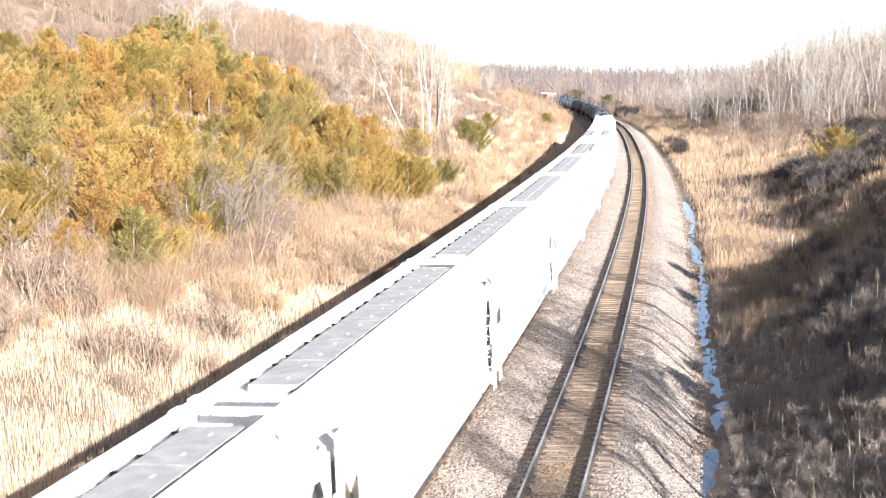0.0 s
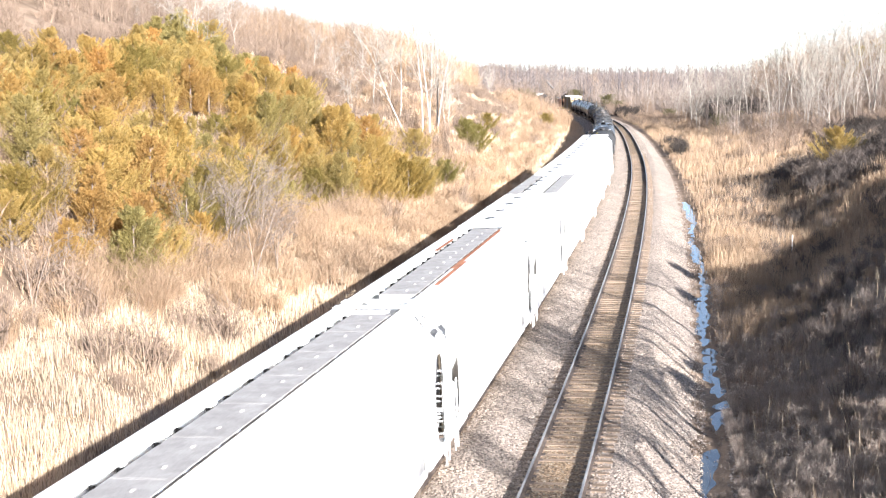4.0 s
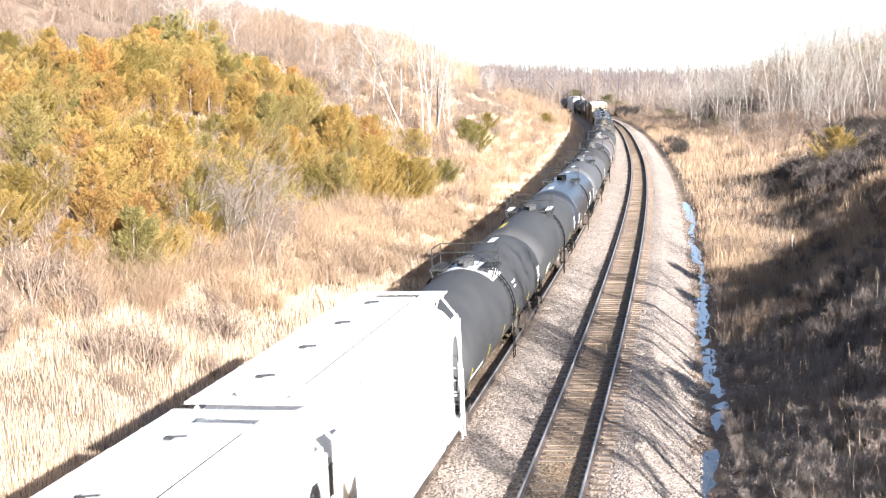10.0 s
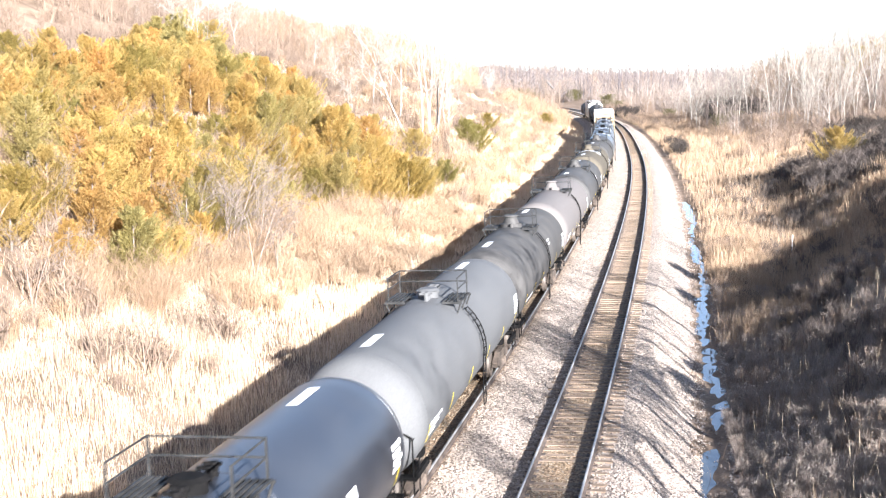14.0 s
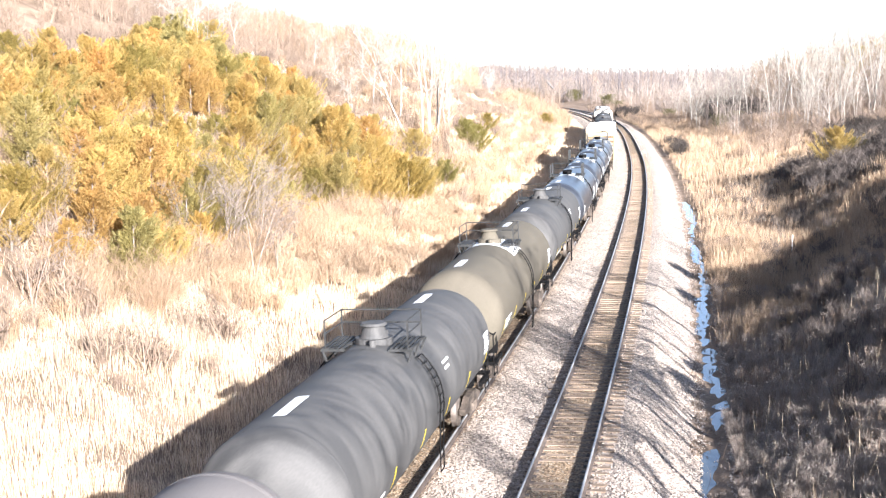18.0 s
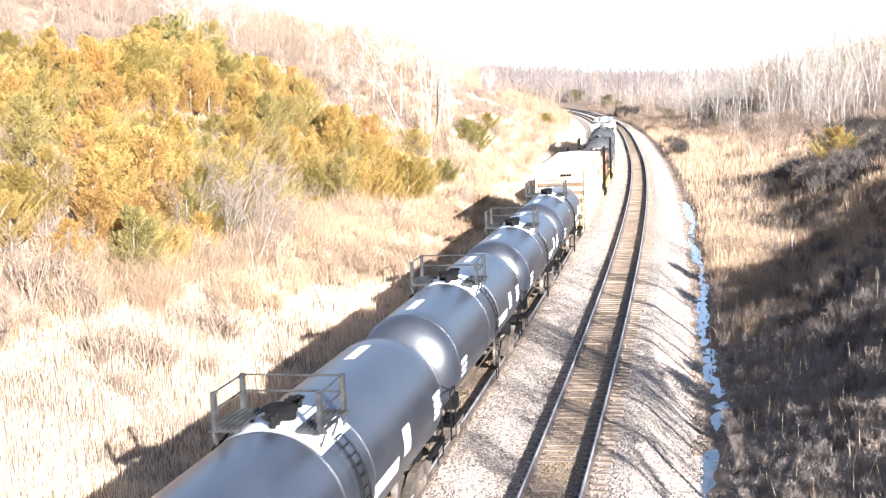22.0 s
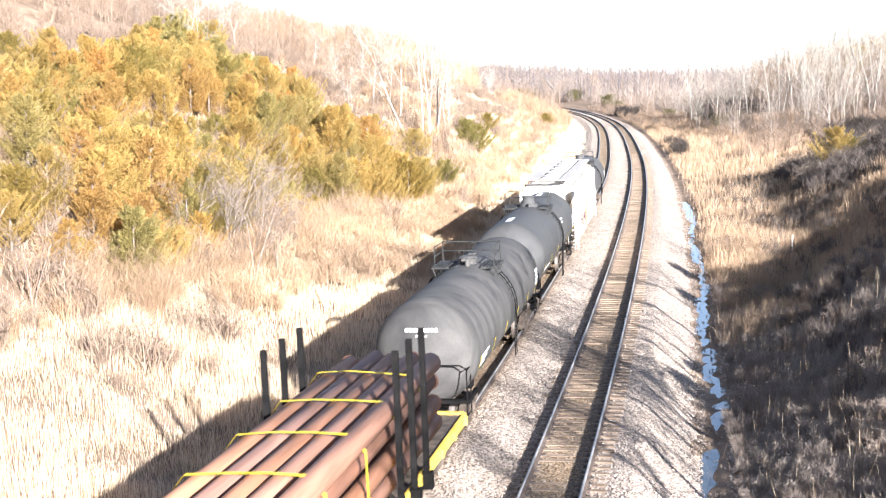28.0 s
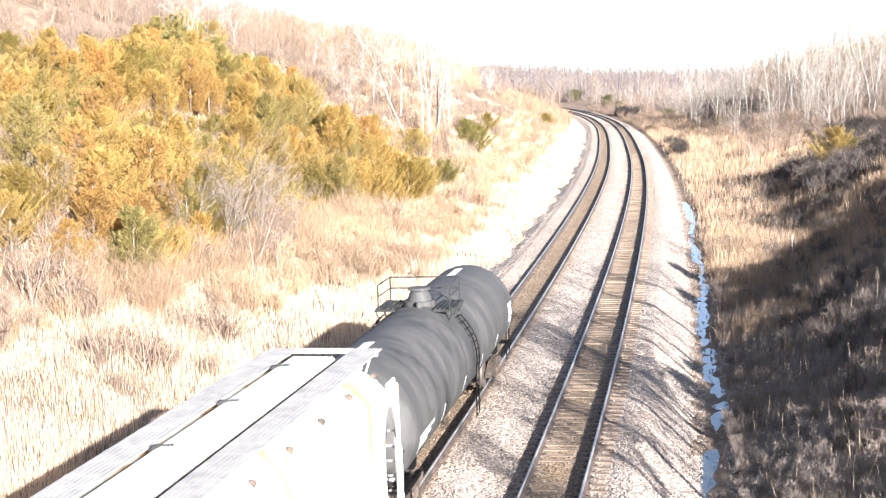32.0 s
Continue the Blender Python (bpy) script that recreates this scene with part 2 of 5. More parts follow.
# ---- mesh helpers ----
def mesh_np(name, verts, faces, mat, smooth_faces=False):
    """A mesh from arrays: verts (n, 3), faces (m, 3 or 4)."""
    verts, faces = np.asarray(verts, np.float32), np.asarray(faces, np.int32)
    me = bpy.data.meshes.new(name)
    k = faces.shape[1]
    me.vertices.add(len(verts))
    me.vertices.foreach_set("co", verts.ravel())
    me.loops.add(faces.size)
    me.loops.foreach_set("vertex_index", faces.ravel())
    me.polygons.add(len(faces))
    me.polygons.foreach_set("loop_start", np.arange(0, faces.size, k, dtype=np.int32))
    if smooth_faces:
        me.polygons.foreach_set("use_smooth", np.ones(len(faces), bool))
    me.update(calc_edges=True)
    me.materials.append(mat)
    return me


def part(name, bm, mat, parent, label="", m=None):
    """Links a bmesh or a mesh as one mesh object under a thing or a part."""
    if isinstance(bm, bmesh.types.BMesh):
        me = bpy.data.meshes.new(name)
        bm.to_mesh(me)
        bm.free()
        me.materials.append(mat)
    else:
        me = bm
    ob = new(name, me)
    ob.parent = parent
    if m is not None:
        ob.matrix_basis = m
    if label:
        ob["label"] = label
    return ob


def box(bm, x, y, z, sx, sy, sz, rot=None, bevel=0.0):
    """A box by its centre and size."""
    got = bmesh.ops.create_cube(bm, size=1, matrix=Matrix.Translation((x, y, z)) @ (rot or Matrix()) @ Matrix.Diagonal((sx, sy, sz, 1)))
    if bevel:
        bmesh.ops.bevel(bm, geom=list({e for v in got["verts"] for e in v.link_edges}), offset=bevel, segments=2, affect="EDGES", clamp_overlap=True)
    return bm


def rod(bm, a, b, r, n=6, r2=None):
    a, b = Vector(a), Vector(b)
    d = b - a
    m = Matrix.Translation((a + b) / 2) @ d.to_track_quat("Z", "Y").to_matrix().to_4x4()
    bmesh.ops.create_cone(bm, cap_ends=True, segments=n, radius1=r, radius2=r if r2 is None else r2, depth=d.length, matrix=m)
    return bm


def bent(bm, points, r, n=5):
    for a, b in zip(points, points[1:]):
        rod(bm, a, b, r, n)
    return bm


def soften(bm):
    for f in bm.faces:
        f.smooth = True
    return bm


# ---- ground, ballast, tracks ----
def sheet(name, ss, us, mat, zfun, skip=None):
    S, U = np.meshgrid(ss, us, indexing="ij")
    X, Y = at_line(S, U)
    Z = zfun(S, U)
    n, m = S.shape
    idx = np.arange(n * m).reshape(n, m)
    q = np.stack([idx[1:, :-1], idx[1:, 1:], idx[:-1, 1:], idx[:-1, :-1]], -1).reshape(-1, 4)[:, ::-1]
    q = q[:, ::-1]
    me = mesh_np(name, np.stack([X, Y, Z], -1).reshape(-1, 3), q[:, ::-1], mat, True)
    return new(name, me), S, U


SS = np.concatenate([np.arange(-680, -40, 20), np.arange(-40, 16, 2.0), np.arange(16, 120, 0.5), np.arange(120, 300, 1.5), np.arange(300, 500, 5), np.arange(500, 1590, 30), [1595]])
US = np.concatenate([-np.geomspace(520, 60, 18), np.arange(-58, -30, 1.2), np.arange(-30, -9, 0.6), np.arange(-9, 9, 0.2), np.arange(9, 30, 0.7), np.geomspace(30, 1500, 30)])
ground, _, _ = sheet("ground", SS, US, M_EARTH, ground_z)
tagged(ground, "dry tan winter earth of a railway cutting", kind="structure")


def plain_beyond():
    """The ground goes on to the horizon behind the woods."""
    a = np.linspace(0, 2 * math.pi, 73)
    r = np.array([900.0, 1500, 2500, 4800])
    A, R = np.meshgrid(a, r, indexing="ij")
    V = np.stack([R * np.cos(A), R * np.sin(A), -9.0 + 0 * A], -1).reshape(-1, 3)
    i = np.arange(len(a) * len(r)).reshape(len(a), len(r))
    q = np.stack([i[:-1, :-1], i[:-1, 1:], i[1:, 1:], i[1:, :-1]], -1).reshape(-1, 4)
    return tagged(new("ground_beyond", mesh_np("ground_beyond", V, q, M_EARTH)), "brown winter land reaching to the horizon", kind="structure")


plain_beyond()


def bed_z(S, U):
    z = np.where(U > 1.95, -0.244 - 0.455 * (U - 1.95), np.where(U < -6.1, -0.244 - 0.4 * (-6.1 - U), -0.244))
    w = smooth(-1.4, -2.65, U)
    z = z + CANT * ((1 - w) * np.clip(U, -1.3, 1.3) + w * np.clip(U + GAP, -1.3, 1.3)) - 0.03 * smooth(0.9, 1.0, U) * smooth(1.45, 1.35, U)
    z = z + 0.04 * smooth(-3.32, -3.2, U) * smooth(-1.9, -2.4, U) + 0.04 * smooth(-4.8, -4.95, U) * smooth(-6.3, -6.0, U)
    z = z + 0.03 * hills(S, U, 2.6, 21) * smooth(1.3, 2.2, np.abs(np.where(U < -2.0, U + GAP, U)))
    return z


BS = np.concatenate([np.arange(-200, 16, 4.0), np.arange(16, 110, 0.35), np.arange(110, 320, 1.5), np.arange(320, 560, 4.0)])
BU = np.concatenate([np.arange(-7.9, -6, 0.2), np.arange(-6, 2, 0.2), np.arange(2, 3.75, 0.12)])
ballast, S_, U_ = sheet("ballast", BS, BU, M_BALLAST, bed_z)
across = np.clip(1.25 - np.minimum(np.abs(U_), np.abs(U_ + GAP)) / 1.1, 0, 1) * 0.9
ballast.data.attributes.new("across", "FLOAT", "POINT").data.foreach_set("value", across.ravel().astype(np.float32))
tagged(ballast, "pale pinkish crushed-stone ballast, rust-stained between rails", kind="structure")


def rail_mesh(name, prof, u0, dz, s0, s1, mat):
    s = np.concatenate([np.arange(s0, 10, 6.0), np.arange(10, s1, 1.5)])
    V = []
    for du, z in prof:
        x, y = at_line(s, u0 + du)
        V.append(np.stack([x, y, 0 * s + z + dz], -1))
    V = np.stack(V, 1)
    n, m = V.shape[:2]
    i = np.arange(n * m).reshape(n, m)
    j = np.roll(i, -1, 1)
    return mesh_np(name, V.reshape(-1, 3), np.stack([i[:-1], i[1:], j[1:], j[:-1]], -1).reshape(-1, 4), mat)


FOOT = [(-0.036, -0.028), (-0.036, -0.045), (-0.011, -0.056), (-0.011, -0.197), (-0.075, -0.217), (-0.075, -0.232), (0.075, -0.232), (0.075, -0.217), (0.011, -0.197), (0.011, -0.056), (0.036, -0.045), (0.036, -0.028)]
HEAD = [(-0.032, 0.0), (0.032, 0.0), (0.038, -0.03), (-0.038, -0.03)]
tracks = []
for c, word in ((0.0, "clear"), (-GAP, "occupied")):
    track = tagged(new("railway_track"), "standard-gauge track with rusty rails on timber ties", "railway track", "double track", "structure")
    for o in (-0.755, 0.755):
        r = part("rail", rail_mesh("rail", FOOT, c + o, CANT * o, -300, 560, M_STEEL), None, track)
        part("rail_head", rail_mesh("rail_head", HEAD, c + o, CANT * o, -300, 560, M_HEAD), None, r, "shiny worn top of the rail")
    tracks.append(track)


# ---- vegetation ----
def blades(name, s, u, h, w, lean, mat, seed, zoff=-0.04, segs=2):
    """Tapered, bent blades, one each at (s, u)."""
    r = np.random.RandomState(seed)
    x, y = at_line(s, u)
    z = ground_z(s, u) + zoff
    n = len(s)
    a = r.rand(n) * 6.283
    f = r.rand(n) * 6.283
    bx, by = np.cos(a) * lean * h, np.sin(a) * lean * h
    wx, wy = np.cos(f) * w / 2, np.sin(f) * w / 2
    B = np.stack([x, y, z], -1)
    W = np.stack([wx, wy, 0 * wx], -1)
    mid = B + np.stack([bx * 0.35, by * 0.35, h * 0.58], -1)
    tip = B + np.stack([bx, by, h * (1 - 0.25 * lean)], -1)
    V = np.stack([B - W, B + W, mid + W * 0.75, mid - W * 0.75, tip], 1).reshape(-1, 3)
    i = np.arange(n)[:, None] * 5
    F = np.concatenate([i + [0, 1, 2], i + [0, 2, 3], i + [3, 2, 4]], 1).reshape(-1, 3)
    return mesh_np(name, V, F, mat)


def scatter(n, s0, s1, u0, u1, seed, power=1.0):
    r = np.random.RandomState(seed)
    return s0 + (s1 - s0) * r.rand(n) ** power, u0 + (u1 - u0) * r.rand(n), r


def clumped(n, s0, s1, u0, u1, seed, size=0.35, per=14, power=1.4):
    """Points in tufts."""
    s, u, r = scatter(max(1, n // per), s0, s1, u0, u1, seed, power)
    s = np.repeat(s, per) + r.randn(len(s) * per) * size
    u = np.repeat(u, per) + r.randn(len(u) * per) * size
    return s, u, r


def grass(name, label, n, s0, s1, u0, u1, hmin, hmax, mat, seed, per=14, size=0.35, wide=0.02, keep=None, power=1.4):
    s, u, r = clumped(n, s0, s1, u0, u1, seed, size, per, power)
    if keep is not None:
        k = keep(s, u)
        s, u = s[k], u[k]
    tall = np.clip(0.75 + 0.45 * hills(s, u, 7, seed + 1), 0.35, 1.2)
    h = (hmin + (hmax - hmin) * r.rand(len(s))) * tall
    w = wide * (0.7 + 0.6 * r.rand(len(s))) * np.clip(s / 45.0, 0.9, 3.0)
    me = blades(name, s, u, h, w, 0.12 + 0.45 * r.rand(len(s)) ** 2, mat, seed + 2)
    return tagged(new(name, me), label, "grass", kind="stuff")


def bed_edge(s):
    return 7.4 + 0.35 * np.sin(s * 0.7) + 0.3 * np.sin(s * 0.23)


grass("dry_grass", "tall straw-coloured winter grass beside the ballast", 150000, 16, 130, -22, -7.3, 0.3, 0.95, M_GRASS, 31, wide=0.013, keep=lambda s, u: -u > bed_edge(s))
grass("dry_grass", "tall straw-coloured winter grass further along the line", 60000, 110, 330, -20, -7.3, 0.4, 1.1, M_GRASS, 37, wide=0.018, keep=lambda s, u: -u > bed_edge(s))
grass("slope_grass", "sparse tan grass on the cutting slope", 120000, 20, 330, -52, -18, 0.3, 0.9, M_GRASS, 41, wide=0.022)
grass("reed_grass", "golden reeds beyond the ditch", 85000, 60, 320, 5.0, 24, 0.5, 1.5, M_REED, 47, wide=0.018)
grass("reed_grass", "tall golden reeds at the water's edge", 16000, 46, 84, 4.9, 8.2, 0.6, 1.25, M_REED, 49, wide=0.008, per=16, size=0.3, power=1.0)
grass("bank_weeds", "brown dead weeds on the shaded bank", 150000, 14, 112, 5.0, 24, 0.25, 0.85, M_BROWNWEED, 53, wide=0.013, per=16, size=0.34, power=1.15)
grass("bank_weeds", "brown weeds where the bank sets in", 36000, 55, 92, 8, 19, 0.3, 0.8, M_REED, 58, wide=0.009, per=16, size=0.3, power=1.0)
grass("bank_weeds", "low tangled weeds beside the ditch", 22000, 18, 80, 3.0, 5.6, 0.1, 0.4, M_WEED, 59, wide=0.01, per=18, size=0.16, power=1.1, keep=lambda s, u: (np.abs(u - 4.15) > 0.75) & (hills(s, u, 5, 60) > -0.1))


def stalks(n, s0, s1, u0, u1, seed):
    """Single dead flower stalks with a seed head."""
    s, u, r = scatter(n, s0, s1, u0, u1, seed, 1.2)
    x, y = at_line(s, u)
    z = ground_z(s, u)
    h = 0.4 + 0.55 * r.rand(n)
    V, F = [], []
    for i in range(n):
        b = np.array([x[i], y[i], z[i]])
        t = b + np.array([r.randn() * 0.14, r.randn() * 0.14, h[i]])
        w, k = 0.009 + 0.006 * r.rand(), 0.006 + 0.008 * r.rand()
        j = len(V)
        V += [b - [w, 0, 0], b + [w, 0, 0], t, t + [k, 0, 0], t + [0, k, k], t - [k, 0, 0], t + [0, 0, 2 * k]]
        F += [(j, j + 1, j + 2), (j + 5, j + 3, j + 6), (j + 5, j + 3, j + 4), (j + 3, j + 4, j + 6)]
    return tagged(new("dead_stalks", mesh_np("dead_stalks", V, F, M_STALK)), "pale dead flower stalks on the bank", "weeds", kind="stuff")


stalks(2600, 16, 100, 5.2, 22, 57)


def twig_bush(seed, stems=44, height=1.0, spread=0.46, forks=4, thick=0.0085):
    """Arrays of thin bent twigs, a bare bush a metre high."""
    r = np.random.RandomState(seed)
    V, F = [], []

    def twig(p, q, w, bend):
        d = q - p
        side = np.cross(d, r.randn(3))
        side = side / (np.linalg.norm(side) + 1e-9) * w
        i = len(V)
        if bend:
            m = (p + q) / 2 + r.randn(3) * 0.05 * np.linalg.norm(d)
            V.extend([p - side, p + side, m + side * 0.8, m - side * 0.8, q])
            F.extend([(i, i + 1, i + 2), (i, i + 2, i + 3), (i + 3, i + 2, i + 4)])
        else:
            V.extend([p - side, p + side, q])
            F.append((i, i + 1, i + 2))

    for _ in range(stems):
        a, k = r.rand() * 6.283, spread * r.rand() ** 0.6
        p = np.array([math.cos(a) * 0.2 * r.rand(), math.sin(a) * 0.2 * r.rand(), -0.05])
        q = np.array([math.cos(a) * k, math.sin(a) * k, height * (0.5 + 0.5 * r.rand())])
        twig(p, q, thick, True)
        for _ in range(forks):
            t = 0.3 + 0.65 * r.rand()
            b = p + (q - p) * t
            twig(b, b + np.array([r.randn() * 0.16, r.randn() * 0.16, 0.08 + 0.3 * r.rand()]) * height, thick * 0.82, False)
    return np.array(V), np.array(F)


def bushes(name, label, n, s0, s1, u0, u1, hmin, hmax, mat, seed, keep=None, power=1.3):
    kinds = [twig_bush(seed + i) for i in range(5)]
    s, u, r = scatter(n, s0, s1, u0, u1, seed, power)
    if keep is not None:
        k = keep(s, u)
        s, u = s[k], u[k]
    x, y = at_line(s, u)
    z = ground_z(s, u)
    V, F, base = [], [], 0
    for i in range(len(s)):
        v, f = kinds[i % 5]
        a, h = r.rand() * 6.283, hmin + (hmax - hmin) * r.rand()
        c, d = math.cos(a), math.sin(a)
        k = h * (0.85 + 0.5 * r.rand())
        V.append(np.stack([(v[:, 0] * c - v[:, 1] * d) * k + x[i], (v[:, 0] * d + v[:, 1] * c) * k + y[i], v[:, 2] * h + z[i]], -1))
        F.append(f + base)
        base += len(v)
    return tagged(new(name, mesh_np(name, np.concatenate(V), np.concatenate(F), mat)), label, "brush", kind="stuff")


def slope_only(s, u):
    return (-u > 12 + 7 * (hills(s, u, 25, 77) < 0.3)) & (-u < 70)


bushes("brush", "bare grey-brown brush on the cutting slope", 2300, 30, 260, -62, -13, 0.8, 2.4, M_TWIG, 61, keep=slope_only, power=1.15)
bushes("brush", "pinkish-tan fine brush at the foot of the slope", 560, 30, 130, -25, -13, 0.6, 1.7, M_PINKTWIG, 67, keep=lambda s, u: (-u > 12.5 + 5 * (hills(s, u, 18, 68) < -0.2)) & ((s > 47) | (-u > 20)), power=1.0)
bushes("brush", "low tan brush mixed with grass", 680, 55, 130, -23, -10.5, 0.35, 0.9, M_REED, 66, power=1.0)
bushes("brush", "pale fine brush among the cedars", 900, 48, 165, -50, -19, 0.7, 1.7, M_PINKTWIG, 69, power=1.0)
bushes("bank_brush", "bare brown brush on the shaded bank", 700, 18, 120, 6.0, 30, 0.3, 0.9, M_SHADETWIG, 71, power=0.9)
bushes("bank_brush", "fine brown weeds at the bank's toe", 420, 46, 84, 5.5, 15, 0.3, 0.8, M_REED, 56, power=1.0)
bushes("bank_brush", "low tangled dead weeds near the ditch", 1700, 15, 62, 4.8, 13, 0.2, 0.6, M_WEED, 75, power=0.9)
bushes("bank_brush", "pale dead weeds round the wet ground", 300, 25, 38, 4.6, 9.0, 0.2, 0.6, M_WEED, 76, power=1.0)
bushes("water_weeds", "low dead weeds standing in the ditch water", 1500, 17, 104, 3.5, 5.0, 0.05, 0.17, M_WEED, 74, keep=lambda s, u: np.abs(u - ditch_at(s)) > 0.16 + 0.5 * hills(s, u, 1.1, 71), power=1.0)
bushes("bank_brush", "short dead weeds at the water's edge", 420, 17, 60, 4.7, 6.4, 0.12, 0.32, M_WEED, 79, power=1.0)
bushes("bank_brush", "tangled brush on the bank, shade in its colour", 280, 58, 125, 8.0, 26, 0.4, 1.3, M_SHADETWIG, 73, power=0.9)
bushes("bank_brush", "low brush on the near bank, shade in its colour", 200, 26, 60, 7.5, 16, 0.4, 1.0, M_SHADETWIG, 74, power=0.9)
bushes("far_brush", "bare grey brush at the edge of the woods", 420, 150, 420, 12, 90, 1.0, 3.0, M_TWIG, 81, power=1.0)
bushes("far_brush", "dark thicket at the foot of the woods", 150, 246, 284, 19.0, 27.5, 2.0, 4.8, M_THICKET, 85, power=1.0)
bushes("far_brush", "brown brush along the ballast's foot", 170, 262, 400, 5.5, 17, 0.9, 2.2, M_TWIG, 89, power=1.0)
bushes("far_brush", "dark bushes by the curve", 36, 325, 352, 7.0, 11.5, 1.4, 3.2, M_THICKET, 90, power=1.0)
bushes("far_brush", "pinkish brush inside the curve", 210, 225, 350, -24, -10.5, 1.4, 3.6, M_PINKTWIG, 97, power=1.0)
bushes("far_brush", "bare brown brush under the trees", 260, 175, 265, 20, 52, 1.2, 3.2, M_TWIG, 88, power=1.0)
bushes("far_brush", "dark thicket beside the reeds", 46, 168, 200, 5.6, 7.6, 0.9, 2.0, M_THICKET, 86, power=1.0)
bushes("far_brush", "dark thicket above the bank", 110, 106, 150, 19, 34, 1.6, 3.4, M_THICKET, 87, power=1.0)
bushes("bank_brush", "tall brush on the brow of the bank, shade in its colour", 300, 96, 126, 13.5, 22, 0.9, 2.1, M_SHADETWIG, 72, power=1.0)
bushes("bank_brush", "grey-brown brush behind the brow", 150, 118, 165, 20, 34, 1.2, 2.6, M_TWIG, 78, power=1.0)
bushes("brush", "pinkish brush beside the grass strip", 330, 92, 230, -19.5, -11.5, 0.7, 2.0, M_PINKTWIG, 65, power=1.0)
bushes("brush", "fine tan brush on the flat beside the track", 620, 46, 104, -18.5, -10.0, 0.45, 1.35, M_PINKTWIG, 64, keep=lambda s, u: (hills(s, u, 14, 63) > -0.25 - 0.06 * (-u - 12)) & (-u > 14.5 - 4 * smooth(54, 66, s)), power=1.0)
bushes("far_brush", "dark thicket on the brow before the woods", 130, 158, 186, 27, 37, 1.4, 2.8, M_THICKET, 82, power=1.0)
bushes("far_brush", "golden reeds at the edge of the woods", 170, 210, 238, 22, 31, 1.4, 2.7, M_REED, 80, power=1.0)
bushes("far_brush", "bare grey brush on the wooded hilltop", 800, 60, 430, -130, -34, 1.5, 4.0, M_TWIG, 83, keep=lambda s, u: (s > 175) | (u < -66), power=0.9)


# conifers
def cedar_crown(seed, height, radius, slim, leaves):
    """Upswept feathery boughs round a leader: a ragged spire with dark gaps between the boughs."""
    r = np.random.RandomState(seed)
    nb = 84
    leaves = int(leaves * 1.45)
    ang, lev = r.rand(nb) * 6.283, 0.04 + 0.94 * r.rand(nb) ** 1.15
    lop = 1 + 0.3 * np.sin(ang * 2 + seed) + 0.42 * r.randn(nb)
    reach = radius * (1 - lev) ** slim * np.minimum(1, 0.5 + lev / 0.2) * np.clip(lop, 0.35, 1.7) + 0.16
    k = r.randint(0, nb, leaves)
    t = 0.3 + 0.75 * r.rand(leaves) ** 0.75
    d = reach[k] * t
    wide = (0.05 + 0.13 * np.sin(np.clip(t, 0, 1) * 3.0)) * (0.5 + 0.5 * reach[k])
    off = r.randn(leaves) * wide
    rise = (0.55 + 0.25 * np.sin(ang[k] * 3 + seed)) * d + 0.35 * d * t
    x = np.cos(ang[k]) * d - np.sin(ang[k]) * off
    y = np.sin(ang[k]) * d + np.cos(ang[k]) * off
    z = height * (0.93 * lev[k]) + rise - 0.6 * np.abs(off) + r.randn(leaves) * 0.05
    P = np.stack([x, y, np.clip(z, 0.1, height * 1.1)], -1)
    side0 = np.sign(off) * 0.45
    O = np.stack([np.cos(ang[k]) * 0.8 - np.sin(ang[k]) * side0, np.sin(ang[k]) * 0.8 + np.cos(ang[k]) * side0, 0.85 + 0 * d], -1) + r.randn(leaves, 3) * 0.5
    O /= np.linalg.norm(O, axis=1)[:, None]
    side = np.cross(O, r.randn(leaves, 3))
    side /= np.linalg.norm(side, axis=1)[:, None]
    ln = (0.06 + 0.1 * r.rand(leaves))[:, None] * (0.7 + height / 14)
    V = np.stack([P - side * ln * 0.1, P + side * ln * 0.1, P + O * ln * 0.55 + side * ln * 0.13, P + O * ln * 1.15, P + O * ln * 0.5 - side * ln * 0.13], 1).reshape(-1, 3)
    i = np.arange(leaves)[:, None] * 5
    return V, np.concatenate([i + [0, 1, 2], i + [0, 2, 4], i + [4, 2, 3]], 1).reshape(-1, 3)


def cedar(seed, height, radius, slim, leaves, mat, label):
    thing = tagged(new("cedar_tree"), label, "tree", "cedars on the slope")
    bm = bmesh.new()
    rod(bm, (0, 0, -0.4), (0, 0, height * 0.9), 0.035 * height ** 0.8, 7, 0.01)
    for i in range(9):
        a, z = i * 2.4, height * (0.15 + 0.08 * i)
        rod(bm, (0, 0, z), (math.cos(a) * radius * 0.6 * (1 - i * 0.09), math.sin(a) * radius * 0.6 * (1 - i * 0.09), z + 0.4), 0.025, 4, 0.008)
    part("trunk", bm, M_DARKBARK, thing)
    V, F = cedar_crown(seed, height, radius, slim, leaves)
    part("crown", mesh_np("crown", V, F, mat), None, thing)
    return thing


BRONZE, GREEN = "bronze-gold winter cedar with a ragged crown", "olive-green cedar with a ragged crown"
